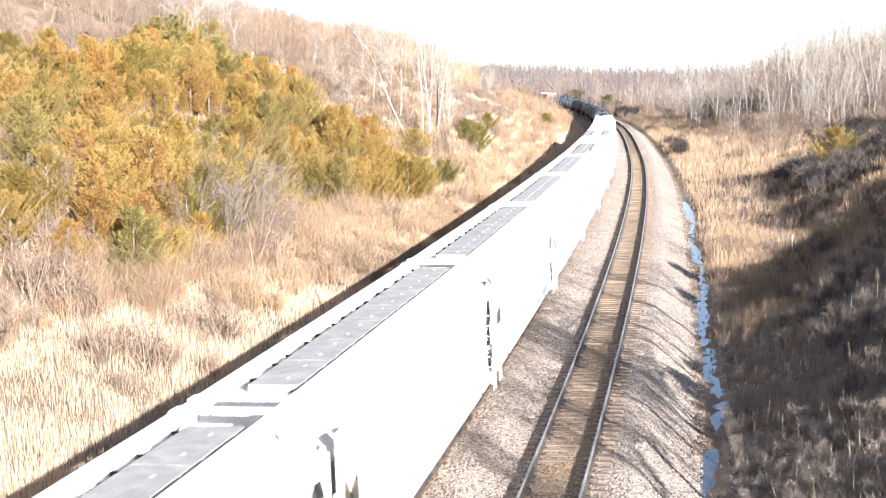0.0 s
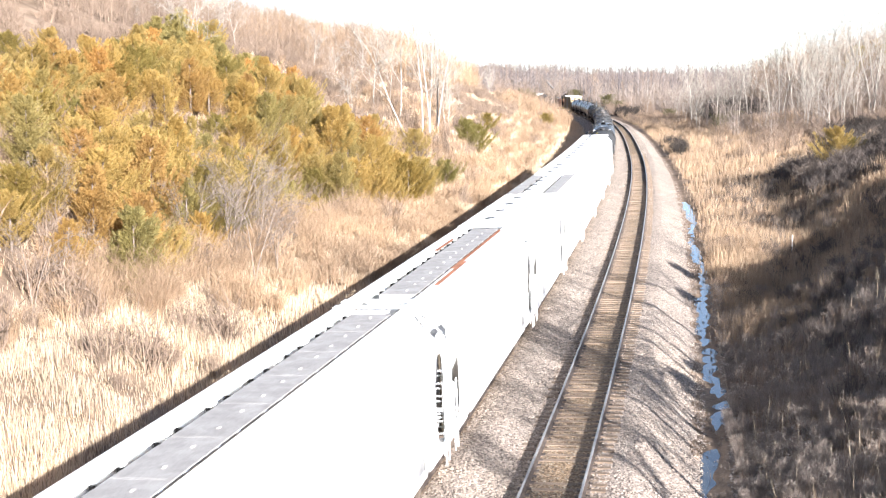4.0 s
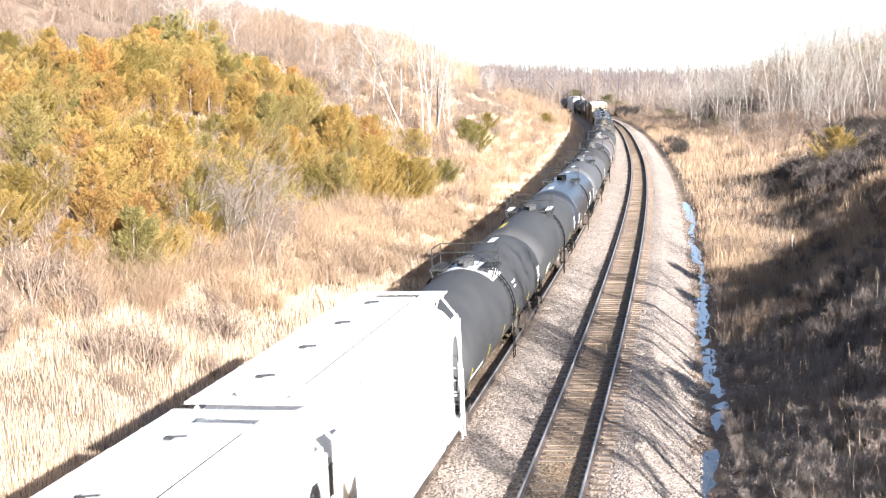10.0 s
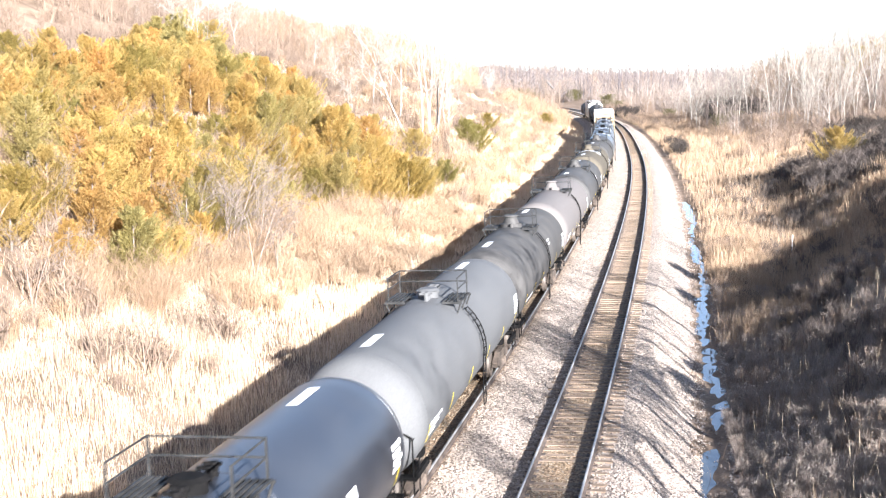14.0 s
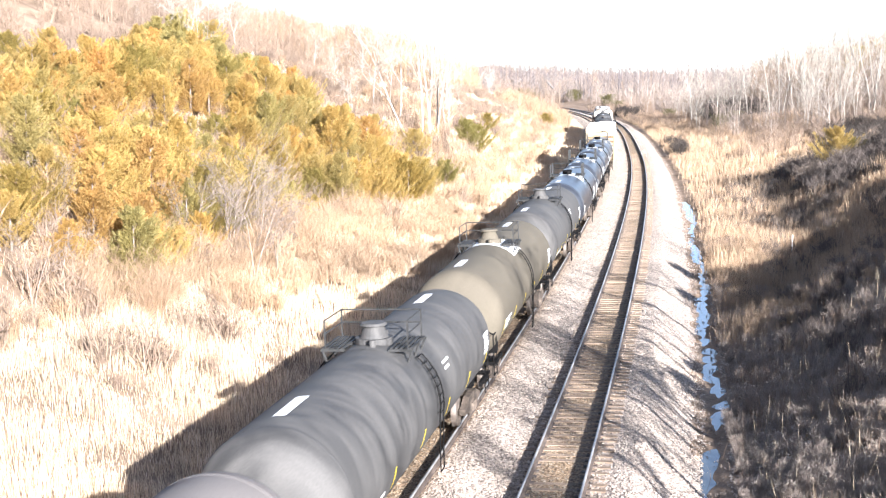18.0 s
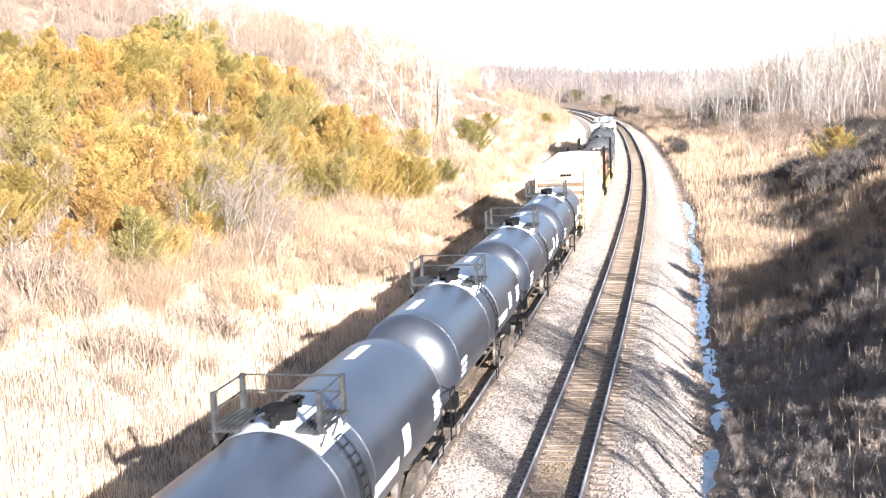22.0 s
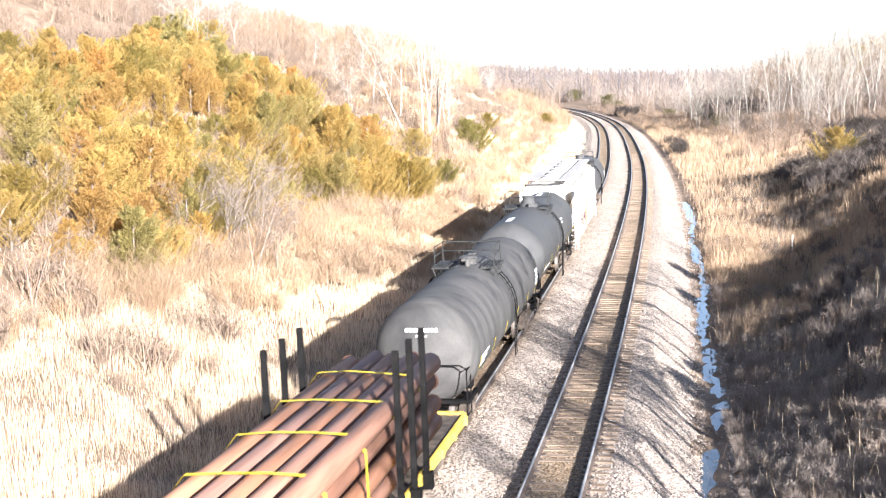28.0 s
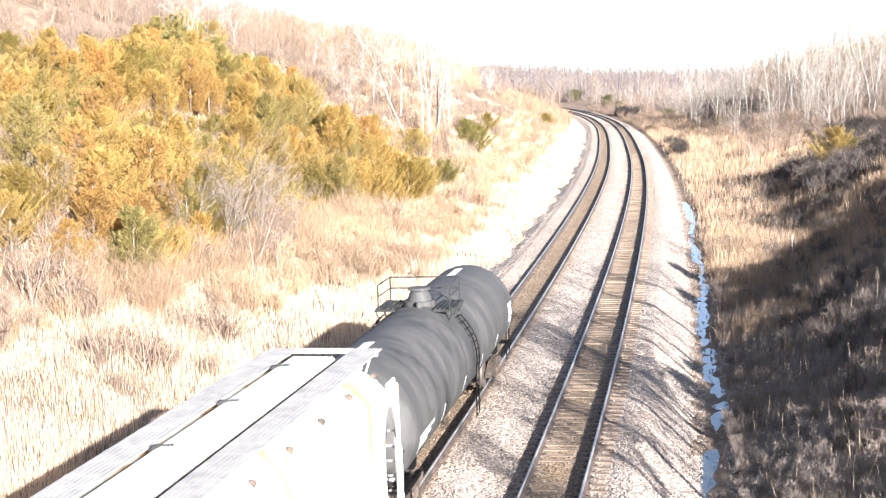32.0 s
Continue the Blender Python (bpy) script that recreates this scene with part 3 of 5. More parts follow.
CEDARS = [cedar(101, 5.0, 1.75, 0.75, 15500, M_CEDAR, BRONZE), cedar(102, 4.2, 1.9, 0.65, 14000, M_CEDAR, BRONZE), cedar(103, 6.0, 1.8, 0.9, 18000, M_CEDAR, BRONZE),
          cedar(104, 4.4, 1.9, 0.65, 15000, M_CEDAR_GREEN, GREEN), cedar(105, 3.2, 1.4, 0.75, 11000, M_CEDAR_GREEN, GREEN), cedar(106, 3.6, 1.6, 0.7, 11000, M_CEDAR, BRONZE),
          cedar(107, 3.2, 1.9, 0.5, 8000, M_JUNIPER, "dark green juniper bush by the woods"), cedar(108, 5.2, 1.6, 0.85, 15500, M_CEDAR_RUST, "rust-orange winter cedar with a ragged spire")]
used = set()


def plant(kinds, k, s, u, turn, sink=0.05, size=1.0):
    x, y = at_line(s, u)
    m = Matrix.Translation((float(x), float(y), float(ground_z(s, u)) - sink)) @ Matrix.Rotation(turn, 4, "Z")
    ob = kinds[k]
    if ob.name in used:
        ob = copy_thing(ob, m)
    else:
        used.add(ob.name)
        ob.matrix_basis = m
    if size != 1.0:
        ob.scale = (size, size, size)
    return ob


CEDAR_SPOTS = [(7, 48.8, -23.4), (7, 50.0, -21.6), (0, 46.4, -20.4), (0, 52.5, -24.6), (0, 58.0, -27.3), (3, 62.5, -23.2), (3, 88.4, -16.9), (4, 95.2, -17.2), (1, 93.0, -18.4), (4, 79.8, -21.7), (4, 101.5, -16.2), (3, 137.0, -18.0),
               (3, 134.0, -18.8), (4, 160.0, -19.2), (4, 226.0, -14.4), (5, 108.9, -20.2), (2, 100.2, -31.6), (2, 105.6, -45.0), (2, 140.2, -49.6), (0, 97.4, -49.8), (3, 82.5, -45.6), (0, 110.5, 17.0), (4, 112.5, 18.6),
               (3, 410, -10), (6, 395, -12), (6, 228, 17), (6, 240, 21), (6, 262, 24)]
# the part of the slope that the cedars have taken
CEDAR_PATCH = [(44, -30), (82, -43), (105, -47.5), (125, -52), (148, -56), (156, -55.5), (128, -43), (116, -35), (107, -29.5), (99, -24.5), (97, -20.5), (97, -16.3), (88, -16.3), (83, -20.2), (72, -21.2), (63, -21), (47.5, -20), (44, -22.5)]

# its lower fringe, where they stand closest
CEDAR_LOW = [(58, -21.6), (62, -26.5), (80, -27), (96, -23), (97, -17.5), (88, -17.5), (76, -20.8)]


def in_patch(s, u, patch):
    inside = False
    for (a, b), (c, d) in zip(patch, patch[1:] + patch[:1]):
        if (b > u) != (d > u) and s < a + (u - b) / (d - b) * (c - a):
            inside = not inside
    return inside


BARE_SPOTS = [(6, 117.8, -22.1, 0, 1.12), (0, 121.5, -21.7, 40, 1.0), (0, 122.6, -21.2, 150, 0.98), (4, 124.4, -21.4, 90, 1.1), (2, 131.4, -21.8, 10, 0.92), (5, 137.5, -21.5, 60, 1), (1, 126, -25, 200, 1), (3, 330, -13, 30, 1), (4, 300, 16, 0, 0.8), (0, 262, 15, 80, 0.8), (1, 240, 19, 140, 0.8),
              (3, 59.2, -20.6, 20, 0.6), (3, 47.9, -24.8, 100, 0.42), (3, 66.8, -21.7, 70, 0.5), (3, 40.4, -22.0, 0, 0.4), (3, 53.5, -17.4, 0, 0.5), (3, 54.5, -16.6, 120, 0.42), (3, 55.4, -21.7, 30, 0.45), (3, 60.4, -19.4, 200, 0.5), (3, 57.6, -20.2, 70, 0.45), (3, 61.5, -19.6, 30, 0.4),
              (2, 221.0, 26.3, 15, 1.15), (0, 218.0, 24.2, 120, 1.1), (0, 212.0, 29.5, 60, 1.1), (2, 208.0, 34.0, 10, 1.15), (2, 200.0, 37.5, 200, 1.1), (1, 214.0, 31.8, 50, 1.2), (0, 230.0, 16.5, 0, 0.85), (4, 236.0, 13.5, 100, 0.9), (1, 228.0, 20.0, 210, 1.0), (0, 205, 42, 90, 1.1), (2, 236, 38.8, 30, 1.25), (0, 233, 30.3, 75, 1.2), (2, 240, 34, 160, 1.2), (0, 246, 36, 250, 1.25), (1, 238, 42, 10, 1.3), (2, 228, 44, 100, 1.2), (0, 224, 47, 190, 1.3), (1, 258, 23.2, 60, 1.1), (0, 288, 17.8, 20, 1.0), (1, 284, 20, 120, 1.0), (3, 318, -13.5, 0, 1.1)]
r = np.random.RandomState(5)
spots = []
for k, s, u in CEDAR_SPOTS:
    spots.append((s, u))
    plant(CEDARS, k, s, u, r.rand() * 6.28, size=0.85)
count, distant = 0, []
while count < 262:
    s, u = 44 + 128 * r.rand() ** 0.9, -(16 + 55 * r.rand())
    low = count < 34
    if not in_patch(s, u, CEDAR_LOW if low else CEDAR_PATCH) or (s < 51 and u < -26) or (not low and hills(s, u, 11, 55) < -0.12) or any((a - s) ** 2 + (b - u) ** 2 < 1.9 for a, b in spots):
        continue
    spots.append((s, u))
    k, turn, size = r.choice([0, 1, 2, 5, 3, 7, 0, 7, 0, 5, 4]), r.rand() * 6.28, (0.52 + 0.46 * r.rand() ** 1.2)
    count += 1
    if s * s + u * u < 116 ** 2:
        plant(CEDARS, k, s, u, turn, size=float(size))
    else:
        distant.append((k, s, u, turn, float(size)))


def cedar_wood(rows):
    """The far cedars, in one mesh for each leaf colour; a quarter of the sprays, larger."""
    crowns, groups = {}, {}
    for k, s, u, turn, size in rows:
        child = [c for c in CEDARS[k].children if c.name.startswith("crown")][0]
        if k not in crowns:
            v = np.empty(len(child.data.vertices) * 3)
            child.data.vertices.foreach_get("co", v)
            v = v.reshape(-1, 5, 3)[::4]
            crowns[k] = v[:, :1] + (v - v[:, :1]) * 1.75
        x, y = at_line(s, u)
        c, d = math.cos(turn) * size, math.sin(turn) * size
        v = crowns[k]
        w = np.stack([v[..., 0] * c - v[..., 1] * d + x, v[..., 0] * d + v[..., 1] * c + y, v[..., 2] * size + float(ground_z(s, u)) - 0.05], -1)
        groups.setdefault(child.data.materials[0].name, []).append(w.reshape(-1, 3))
    for name, parts_v in groups.items():
        V = np.concatenate(parts_v)
        i = np.arange(len(V) // 5)[:, None] * 5
        F = np.concatenate([i + [0, 1, 2], i + [0, 2, 4], i + [4, 2, 3]], 1).reshape(-1, 3)
        tagged(new("far_cedars", mesh_np("far_cedars", V, F, bpy.data.materials[name])), "distant bronze and olive cedars crowding the upper slope", "trees", kind="stuff")


cedar_wood(distant)


# tall shrubs at the foot of the slope
def shrub(seed):
    thing = tagged(new("shrub"), "tall bare tan shrub fanning out at the slope", "shrub", "shrubs at the slope's foot")
    v, f = twig_bush(seed, 90, 1.0, 0.6, 8, 0.0034)
    part("crown", mesh_np("crown", v * 2.6, f, M_PINKTWIG), None, thing)
    part("stem", rod(bmesh.new(), (0, 0, -0.3), (0.05, 0.03, 1.1), 0.03, 6, 0.012), M_BARK, thing)
    return thing


SHRUBS = [shrub(301 + i) for i in range(4)]
for i in range(95):
    s, u = 48 + 70 * r.rand(), -(21 + 24 * r.rand())
    if in_patch(s, u, CEDAR_PATCH):
        plant(SHRUBS, i % 4, s, u, r.rand() * 6.28, size=0.5 + 0.6 * r.rand())
for i in range(40):
    plant(SHRUBS, i % 4, 42 + 40 * r.rand(), -17.3 - 4.5 * r.rand(), r.rand() * 6.28, size=0.5 + 0.5 * r.rand())


# bare trees
def bare_tree(seed, height, mat, label, lean=0.0, stems=1, levels=3, group="bare woods", wide=1.0, stout=1.0):
    r = np.random.RandomState(seed)
    segs = {"trunk": [], "crown": []}

    def grow(p, d, length, rad, level, where):
        n = 4 if level == 0 else 3
        for i in range(n):
            q = p + d * length / n
            segs[where].append((p, q, rad * (1 - 0.55 * i / n), rad * (1 - 0.55 * (i + 1) / n)))
            if level < levels and (level > 0 or i >= 1):
                for _ in range(2 if level < 2 else 3):
                    a = r.randn(3)
                    side = np.cross(d, a)
                    side /= np.linalg.norm(side)
                    nd = d * (0.72 if level == 0 else 0.6) + side * (0.75 * wide) * (0.6 + 0.5 * r.rand()) + np.array([0, 0, 0.18])
                    nd /= np.linalg.norm(nd)
                    grow(q, nd, length * (0.3 + 0.22 * r.rand()) * (1.15 if level == 0 else 1), rad * 0.45 * (1 - 0.3 * i / n), level + 1, "crown")
            p = q
            d = d + r.randn(3) * (0.07 if level == 0 else 0.16) + np.array([0, 0, 0.05])
            d = d / np.linalg.norm(d)

    for k in range(stems):
        a = r.rand() * 6.283
        d = np.array([math.cos(a) * 0.2 * (stems > 1) - lean, math.sin(a) * 0.12 * (stems > 1), 1.0])
        grow(np.array([0.15 * k, 0.1 * k, -0.5]), d / np.linalg.norm(d), height * (0.95 - 0.12 * k), (0.0085 * height + 0.015) * stout, 0, "trunk")
    thing = tagged(new("bare_tree"), label, "tree", group)
    for name, rows in segs.items():
        P, Q = np.array([a[0] for a in rows]), np.array([a[1] for a in rows])
        R0, R1 = np.array([a[2] for a in rows])[:, None, None], np.array([a[3] for a in rows])[:, None, None]
        n = 6 if name == "trunk" else 3
        d = Q - P
        s1 = np.cross(d, np.array([0.31, 0.87, 0.38]))
        s1 /= np.linalg.norm(s1, axis=1)[:, None] + 1e-9
        s2 = np.cross(d, s1)
        s2 /= np.linalg.norm(s2, axis=1)[:, None] + 1e-9
        ang = np.arange(n) * 6.283 / n
        ring = s1[:, None] * np.cos(ang)[None, :, None] + s2[:, None] * np.sin(ang)[None, :, None]
        lowest = 0.012 if name == "crown" else 0.02
        V = np.concatenate([P[:, None] + ring * np.maximum(R0, lowest), Q[:, None] + ring * np.maximum(R1, lowest * 0.8)], 1).reshape(-1, 3)
        i = np.arange(len(rows))[:, None] * 2 * n
        F = []
        for k in range(n):
            F.append(i + [k, (k + 1) % n, n + (k + 1) % n, n + k])
        part(name, mesh_np(name, V, np.stack(F, 1).reshape(-1, 4), mat, n > 3), None, thing)
    return thing


PALE, DARK = "tall bare tree with pale sunlit bark", "bare grey-barked winter tree"
BARE = [bare_tree(201, 12, M_BARK, PALE), bare_tree(202, 10, M_BARK, PALE, 0.12), bare_tree(203, 13, M_BARK, PALE, 0, 2), bare_tree(204, 8, M_DARKBARK, DARK, 0, 2),
        bare_tree(205, 9, M_BARK, PALE, -0.1), bare_tree(206, 7, M_BARK, DARK, 0, 2, wide=1.2), bare_tree(207, 10, M_BARK, "leaning bare tree with pale sunlit bark", 0.45),
        bare_tree(208, 7, M_DARKBARK, "dark straight sapling on the bank", 0.03, 1, 2, stout=1.9)]
for k, s, u, turn, size in BARE_SPOTS:
    plant(BARE, k, s, u, radians(turn), size=size)
for i in range(150):
    s, u = 150 + 190 * r.rand(), 13 + 70 * r.rand() ** 1.3
    if u < 13 + 22 * (1 - smooth(150, 225, s)):
        continue
    x, y = at_line(s, u)
    grown = 1 + 0.25 * smooth(30, 55, u) if x > 0.238 * y else 0.72
    plant(BARE, r.choice([0, 1, 2, 4, 0, 3]), s, u, r.rand() * 6.28, size=(0.5 + 0.35 * r.rand()) * grown)
for i in range(60):
    s, u = 110 + 270 * r.rand(), -(30 + 50 * r.rand() - 12 * smooth(200, 330, 110 + 270 * 0.5))
    plant(BARE, r.choice([5, 3, 4, 5, 1]), s, u, r.rand() * 6.28, size=0.5 + 0.4 * r.rand())
for i in range(12):
    a, d = 0.318 + 0.05 * r.rand(), 262 + 40 * r.rand()
    s, u = near_line(np.array([a * d]), np.array([d]))
    plant(CEDARS, r.choice([0, 3, 2]), float(s[0]), float(u[0]), r.rand() * 6.28, size=1.1 + 0.6 * r.rand())
for k, s, u, size in ((6, 379, 12.5, 1.0), (6, 412, 15.0, 1.2), (6, 478, 18.5, 1.3), (6, 484, 21.5, 1.2), (6, 265, 20.8, 0.8), (6, 259, 23.4, 0.9), (6, 300, 14.5, 0.7), (6, 405, -11.0, 1.5), (6, 400, -14.0, 1.6)):
    plant(CEDARS, k, s, u, r.rand() * 6.28, size=size)
# evergreens and bare trees on the bank's top: their shade falls on the bank, the ditch and the track
r = np.random.RandomState(15)
for k, s, u, size in ((2, 14.5, 21.5, 0.9), (0, 19.0, 21.0, 0.85), (2, 29.0, 24.5, 1.05), (2, 35.0, 25.5, 1.1), (0, 61.0, 26.0, 0.8), (3, 65.0, 27.5, 0.85), (2, 70.0, 27.0, 0.7)):
    plant(CEDARS, k, s, u, r.rand() * 6.28, size=size)
for i in range(4):
    plant(CEDARS, r.choice([0, 2, 3]), 70 + 17 * r.rand(), 24.5 + 5 * r.rand(), r.rand() * 6.28, size=0.42 + 0.12 * r.rand())
for s, u, size in ((20, 13, 0.7), (12, 14, 0.75), (3, 15, 0.8), (28, 17, 0.65), (-7, 15, 0.8), (36, 20, 0.6), (-16, 16, 0.85), (8, 20, 0.8), (46, 24, 0.7), (-25, 17, 0.8), (-2, 21, 0.9), (17, 19, 0.7), (13, 9.5, 0.36), (23, 11, 0.36), (9, 8.5, 0.34), (19, 11.5, 0.4)):
    plant(BARE, r.choice([3, 5, 4]), s, u, r.rand() * 6.28, size=size)

for k, s, u, size in ((3, 22.5, 12.4, 1.0), (5, 23.2, 12.9, 1.05), (3, 21.8, 13.0, 0.9)):
    plant(BARE, k, s, u, r.rand() * 6.28, size=size)
for s, u, size in ((18.4, 11, 0.8), (24.4, 11, 0.75), (31, 13, 0.8), (35, 14, 0.85), (15.3, 11, 0.7), (21.6, 11.5, 0.7), (37, 17, 0.9), (27, 14, 0.8)):
    plant(BARE, 7, s, u, r.rand() * 6.28, size=size)


def far_woods(name, label, n, place, hmin, hmax, mat, seed, stout=0.00013):
    """Distant trees: a trunk and a fan of thin limbs each."""
    r = np.random.RandomState(seed)
    s, u = place(r, n)
    x, y = at_line(s, u)
    z = ground_z(s, u)
    h = hmin + (hmax - hmin) * r.rand(n)
    # the woods beyond the reeds stand at one even height
    low = (u > 0) & (x < 0.238 * y)
    h = np.where(low, np.clip(10.2 + 0.8 * r.randn(n) - z + np.where(y > 450, 0.0125, 0.0075) * y, 3.0, np.maximum(h, 3.0)), h)
    L = 26
    P = np.repeat(np.stack([x, y, z], -1)[:, None], L, 1)
    t = np.linspace(0.0, 0.85, L)[None, :] * np.ones((n, 1))
    a = r.rand(n, L) * 6.283
    tilt = 0.4 + 0.8 * r.rand(n, L)
    ln = h[:, None] * 0.34 * (1.05 - t) * (0.6 + 0.6 * r.rand(n, L))
    P[..., 2] += t * h[:, None]
    D = np.stack([np.cos(a) * tilt, np.sin(a) * tilt, 0 * a + 0.9], -1) * ln[..., None]
    P[:, 0] = np.stack([x, y, z - 0.3], -1)
    D[:, 0] = np.stack([r.randn(n) * 0.3, r.randn(n) * 0.3, h], -1)
    w = np.maximum(0.02, np.sqrt(x * x + y * y) * stout)[:, None] * (0.5 + 0.7 * r.rand(n, L))
    w[:, 0] *= 1.5
    f = r.rand(n, L) * 3.1416
    W = np.stack([np.cos(f) * w, np.sin(f) * w, 0 * f], -1)
    V = np.stack([P - W, P + W, P + D], 2).reshape(-1, 3)
    return tagged(new(name, mesh_np(name, V, np.arange(len(V)).reshape(-1, 3), mat)), label, "woods", kind="stuff")


def hill_places(s0, s1, deep, power):
    """On the hill, behind the cedars where these stand."""
    def pick(r, n):
        s, k = s0 + (s1 - s0) * r.rand(n), r.rand(n) ** power
        near = 40 + 24 * (1 - smooth(150, 178, s))
        return s, -(near + deep * k)
    return pick


def rise_places(r, n):
    a, d = np.arctan(0.243 + 0.17 * r.rand(n)), 255 + 130 * r.rand(n)
    return near_line(d * np.sin(a), d * np.cos(a))


def ridge_places(r, n):
    a, d = np.radians(-1 + 23 * r.rand(n)), 480 + 520 * r.rand(n)
    return near_line(d * np.sin(a), d * np.cos(a))


far_woods("far_woods", "slender bare saplings inside the curve", 150, lambda r, n: (245 + 100 * r.rand(n), -(11.5 + 15 * r.rand(n))), 3.5, 7.5, M_TWIG, 98)
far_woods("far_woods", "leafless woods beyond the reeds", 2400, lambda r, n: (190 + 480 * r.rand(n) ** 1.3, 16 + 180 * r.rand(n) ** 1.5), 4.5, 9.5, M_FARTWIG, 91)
far_woods("far_woods", "leafless woods on the hill", 2600, hill_places(70, 490, 120, 1.2), 5, 10, M_TWIG, 92)
far_woods("hill_woods", "pinkish-grey leafless woods on the crest", 4600, hill_places(60, 300, 55, 1.0), 4.5, 8.5, M_TWIG, 94)
far_woods("far_woods", "distant ridge woods in haze-grey tones", 3000, ridge_places, 7, 16, M_RIDGE, 95, 0.0002)
far_woods("far_woods", "grey-brown woods on the rise beyond the bank", 620, lambda r, n: (185 + 140 * r.rand(n), 27 + 60 * r.rand(n)), 6, 11, M_FARTWIG, 96)
far_woods("far_woods", "brown leafless woods crowning the rise", 1300, rise_places, 8, 14, M_TWIG, 99)
far_woods("hill_woods", "fine pale woods along the crest", 2200, lambda r, n: (190 + 110 * r.rand(n), -(30 + 34 * r.rand(n))), 4, 8, M_PINKTWIG, 100)
far_woods("far_woods", "leafless woods where the line curves away", 1500, lambda r, n: (470 + 420 * r.rand(n), (14 + 170 * r.rand(n)) * np.where(r.rand(n) < 0.5, -1, 1)), 7, 14, M_TWIG, 93)


# ---- water in the ditch, trackside marker, distant house ----
def ditch_water():
    s = np.arange(14, 135, 0.4)
    c = ditch_at(s)
    w = 0.62 + 0.5 * (1 - smooth(30, 35, s))
    a, b = at_line(s, c - w), at_line(s, c + w + 0.5 * (1 - smooth(30, 32, s)))
    V = np.stack([np.stack([a[0], a[1], 0 * s - 1.0], -1), np.stack([b[0], b[1], 0 * s - 1.0], -1)], 1).reshape(-1, 3)
    i = np.arange(len(s) - 1)[:, None] * 2
    return tagged(new("water", mesh_np("water", V, i + [0, 1, 3, 2], M_WATER)), "still water in the trackside ditch reflecting the sky", kind="structure")


ditch_water()


def far_chute():
    """A pale steel gallery on legs, with a slanting chute, far down the line."""
    thing = tagged(new("loading_chute"), "distant pale steel gallery on legs with slanting chute", "chute")
    mat = mottled("pale_galvanised_steel", (0.1, 0.09, 0.085), (0.15, 0.135, 0.13), 1.0, 20, 0.7)
    for name, shape in (("gallery", [(0, 0, 9.6, 6.2, 1.4, 0.35), (0, 0, 11.2, 6.2, 1.4, 0.25)]), ("leg", [(-2.6, 0, 4.6, 0.3, 0.3, 9.8)]), ("leg", [(2.6, 0, 4.6, 0.3, 0.3, 9.8)])):
        bm = bmesh.new()
        for b in shape:
            box(bm, *b)
        part(name, bm, M_TIE if name == "leg" else mat, thing)
    for a, b in ((-2.9, -1.5), (-1.5, 0.0), (0.0, 1.5), (1.5, 2.9)):
        part("brace", rod(bmesh.new(), (a, 0, 9.7), (b, 0, 11.1), 0.12, 5), mat, thing)
    part("chute", rod(bmesh.new(), (-2.3, 0, 8.6), (0.2, 0, 6.0), 0.35, 6), mat, thing)
    x, y = at_line(474, 9.5)
    thing.matrix_basis = Matrix.Translation((float(x), float(y), float(ground_z(474, 9.5)) - 0.1))


def marker(s, u, h, w, label):
    """A slim trackside post with a rounded top."""
    thing = tagged(new("trackside_marker"), label, "marker post")
    part("post", box(bmesh.new(), 0, 0, h / 2 - 0.15, w, w * 0.6, h + 0.3, bevel=w * 0.15), M_PALEPAINT, thing)
    part("cap", box(bmesh.new(), 0, 0, h + 0.02, w * 1.25, w * 0.8, 0.05, bevel=0.01), M_PALEPAINT, thing)
    x, y = at_line(s, u)
    thing.matrix_basis = Matrix.Translation((float(x), float(y), float(ground_z(s, u))))


M_PALEPAINT = mottled("weathered_white_paint", (0.6, 0.58, 0.54), (0.76, 0.74, 0.7), 4, 40, 0.7)
far_chute()
marker(338, -7.2, 1.0, 0.2, "small white trackside marker post")
marker(74, 9.8, 1.1, 0.06, "pale weathered stake on the bank")

M_WHITE = mottled("white_hopper_paint", (0.74, 0.74, 0.73), (0.82, 0.82, 0.81), 0.8, 30, 0.45, relief=0.05)


def stained_paint():
    def build(nt, bsdf):
        a = noise_tex(nt, 1.0, 5.0, "Object", 0.6, (1, 1.6, 0.12))
        b = noise_tex(nt, 0.6, 4.0)
        c = ramp(nt, a.outputs[0], [(0.42, (0.74, 0.73, 0.7)), (0.52, (0.68, 0.6, 0.47)), (0.66, (0.4, 0.23, 0.12))])
        f = ramp(nt, b.outputs[0], [(0.35, (0.85, 0.83, 0.8)), (0.65, (1.05, 1.05, 1.05))])
        nt.links.new(mix(nt, c.outputs[0], f.outputs[0], 1.0, "MULTIPLY"), bsdf.inputs["Base Color"])
    return material("rust_streaked_white_paint", build, 0.6, 0, 0.3)


M_STAINED = stained_paint()
M_PURPLE = mottled("faded_purple_spray_paint", (0.05, 0.03, 0.045), (0.1, 0.06, 0.08), 3, 30, 0.7)
M_CREAM = mottled("cream_boxcar_paint", (0.25, 0.185, 0.105), (0.42, 0.335, 0.225), 0.7, 14, 0.6, relief=0.1, stretch=(1, 1, 0.25))
M_ROOFGREY = mottled("galvanised_hatch_steel", (0.285, 0.268, 0.255), (0.38, 0.362, 0.345), 2.2, 45, 0.75, 0.0, relief=0.1, spec=0.12)
M_GRATE = mottled("walkway_grating", (0.27, 0.252, 0.237), (0.375, 0.352, 0.328), 3, 80, 0.6, 0.0)
M_GRATE_PALE = mottled("pale_walkway_grating", (0.27, 0.255, 0.24), (0.39, 0.37, 0.345), 3, 80, 0.6, 0.0)
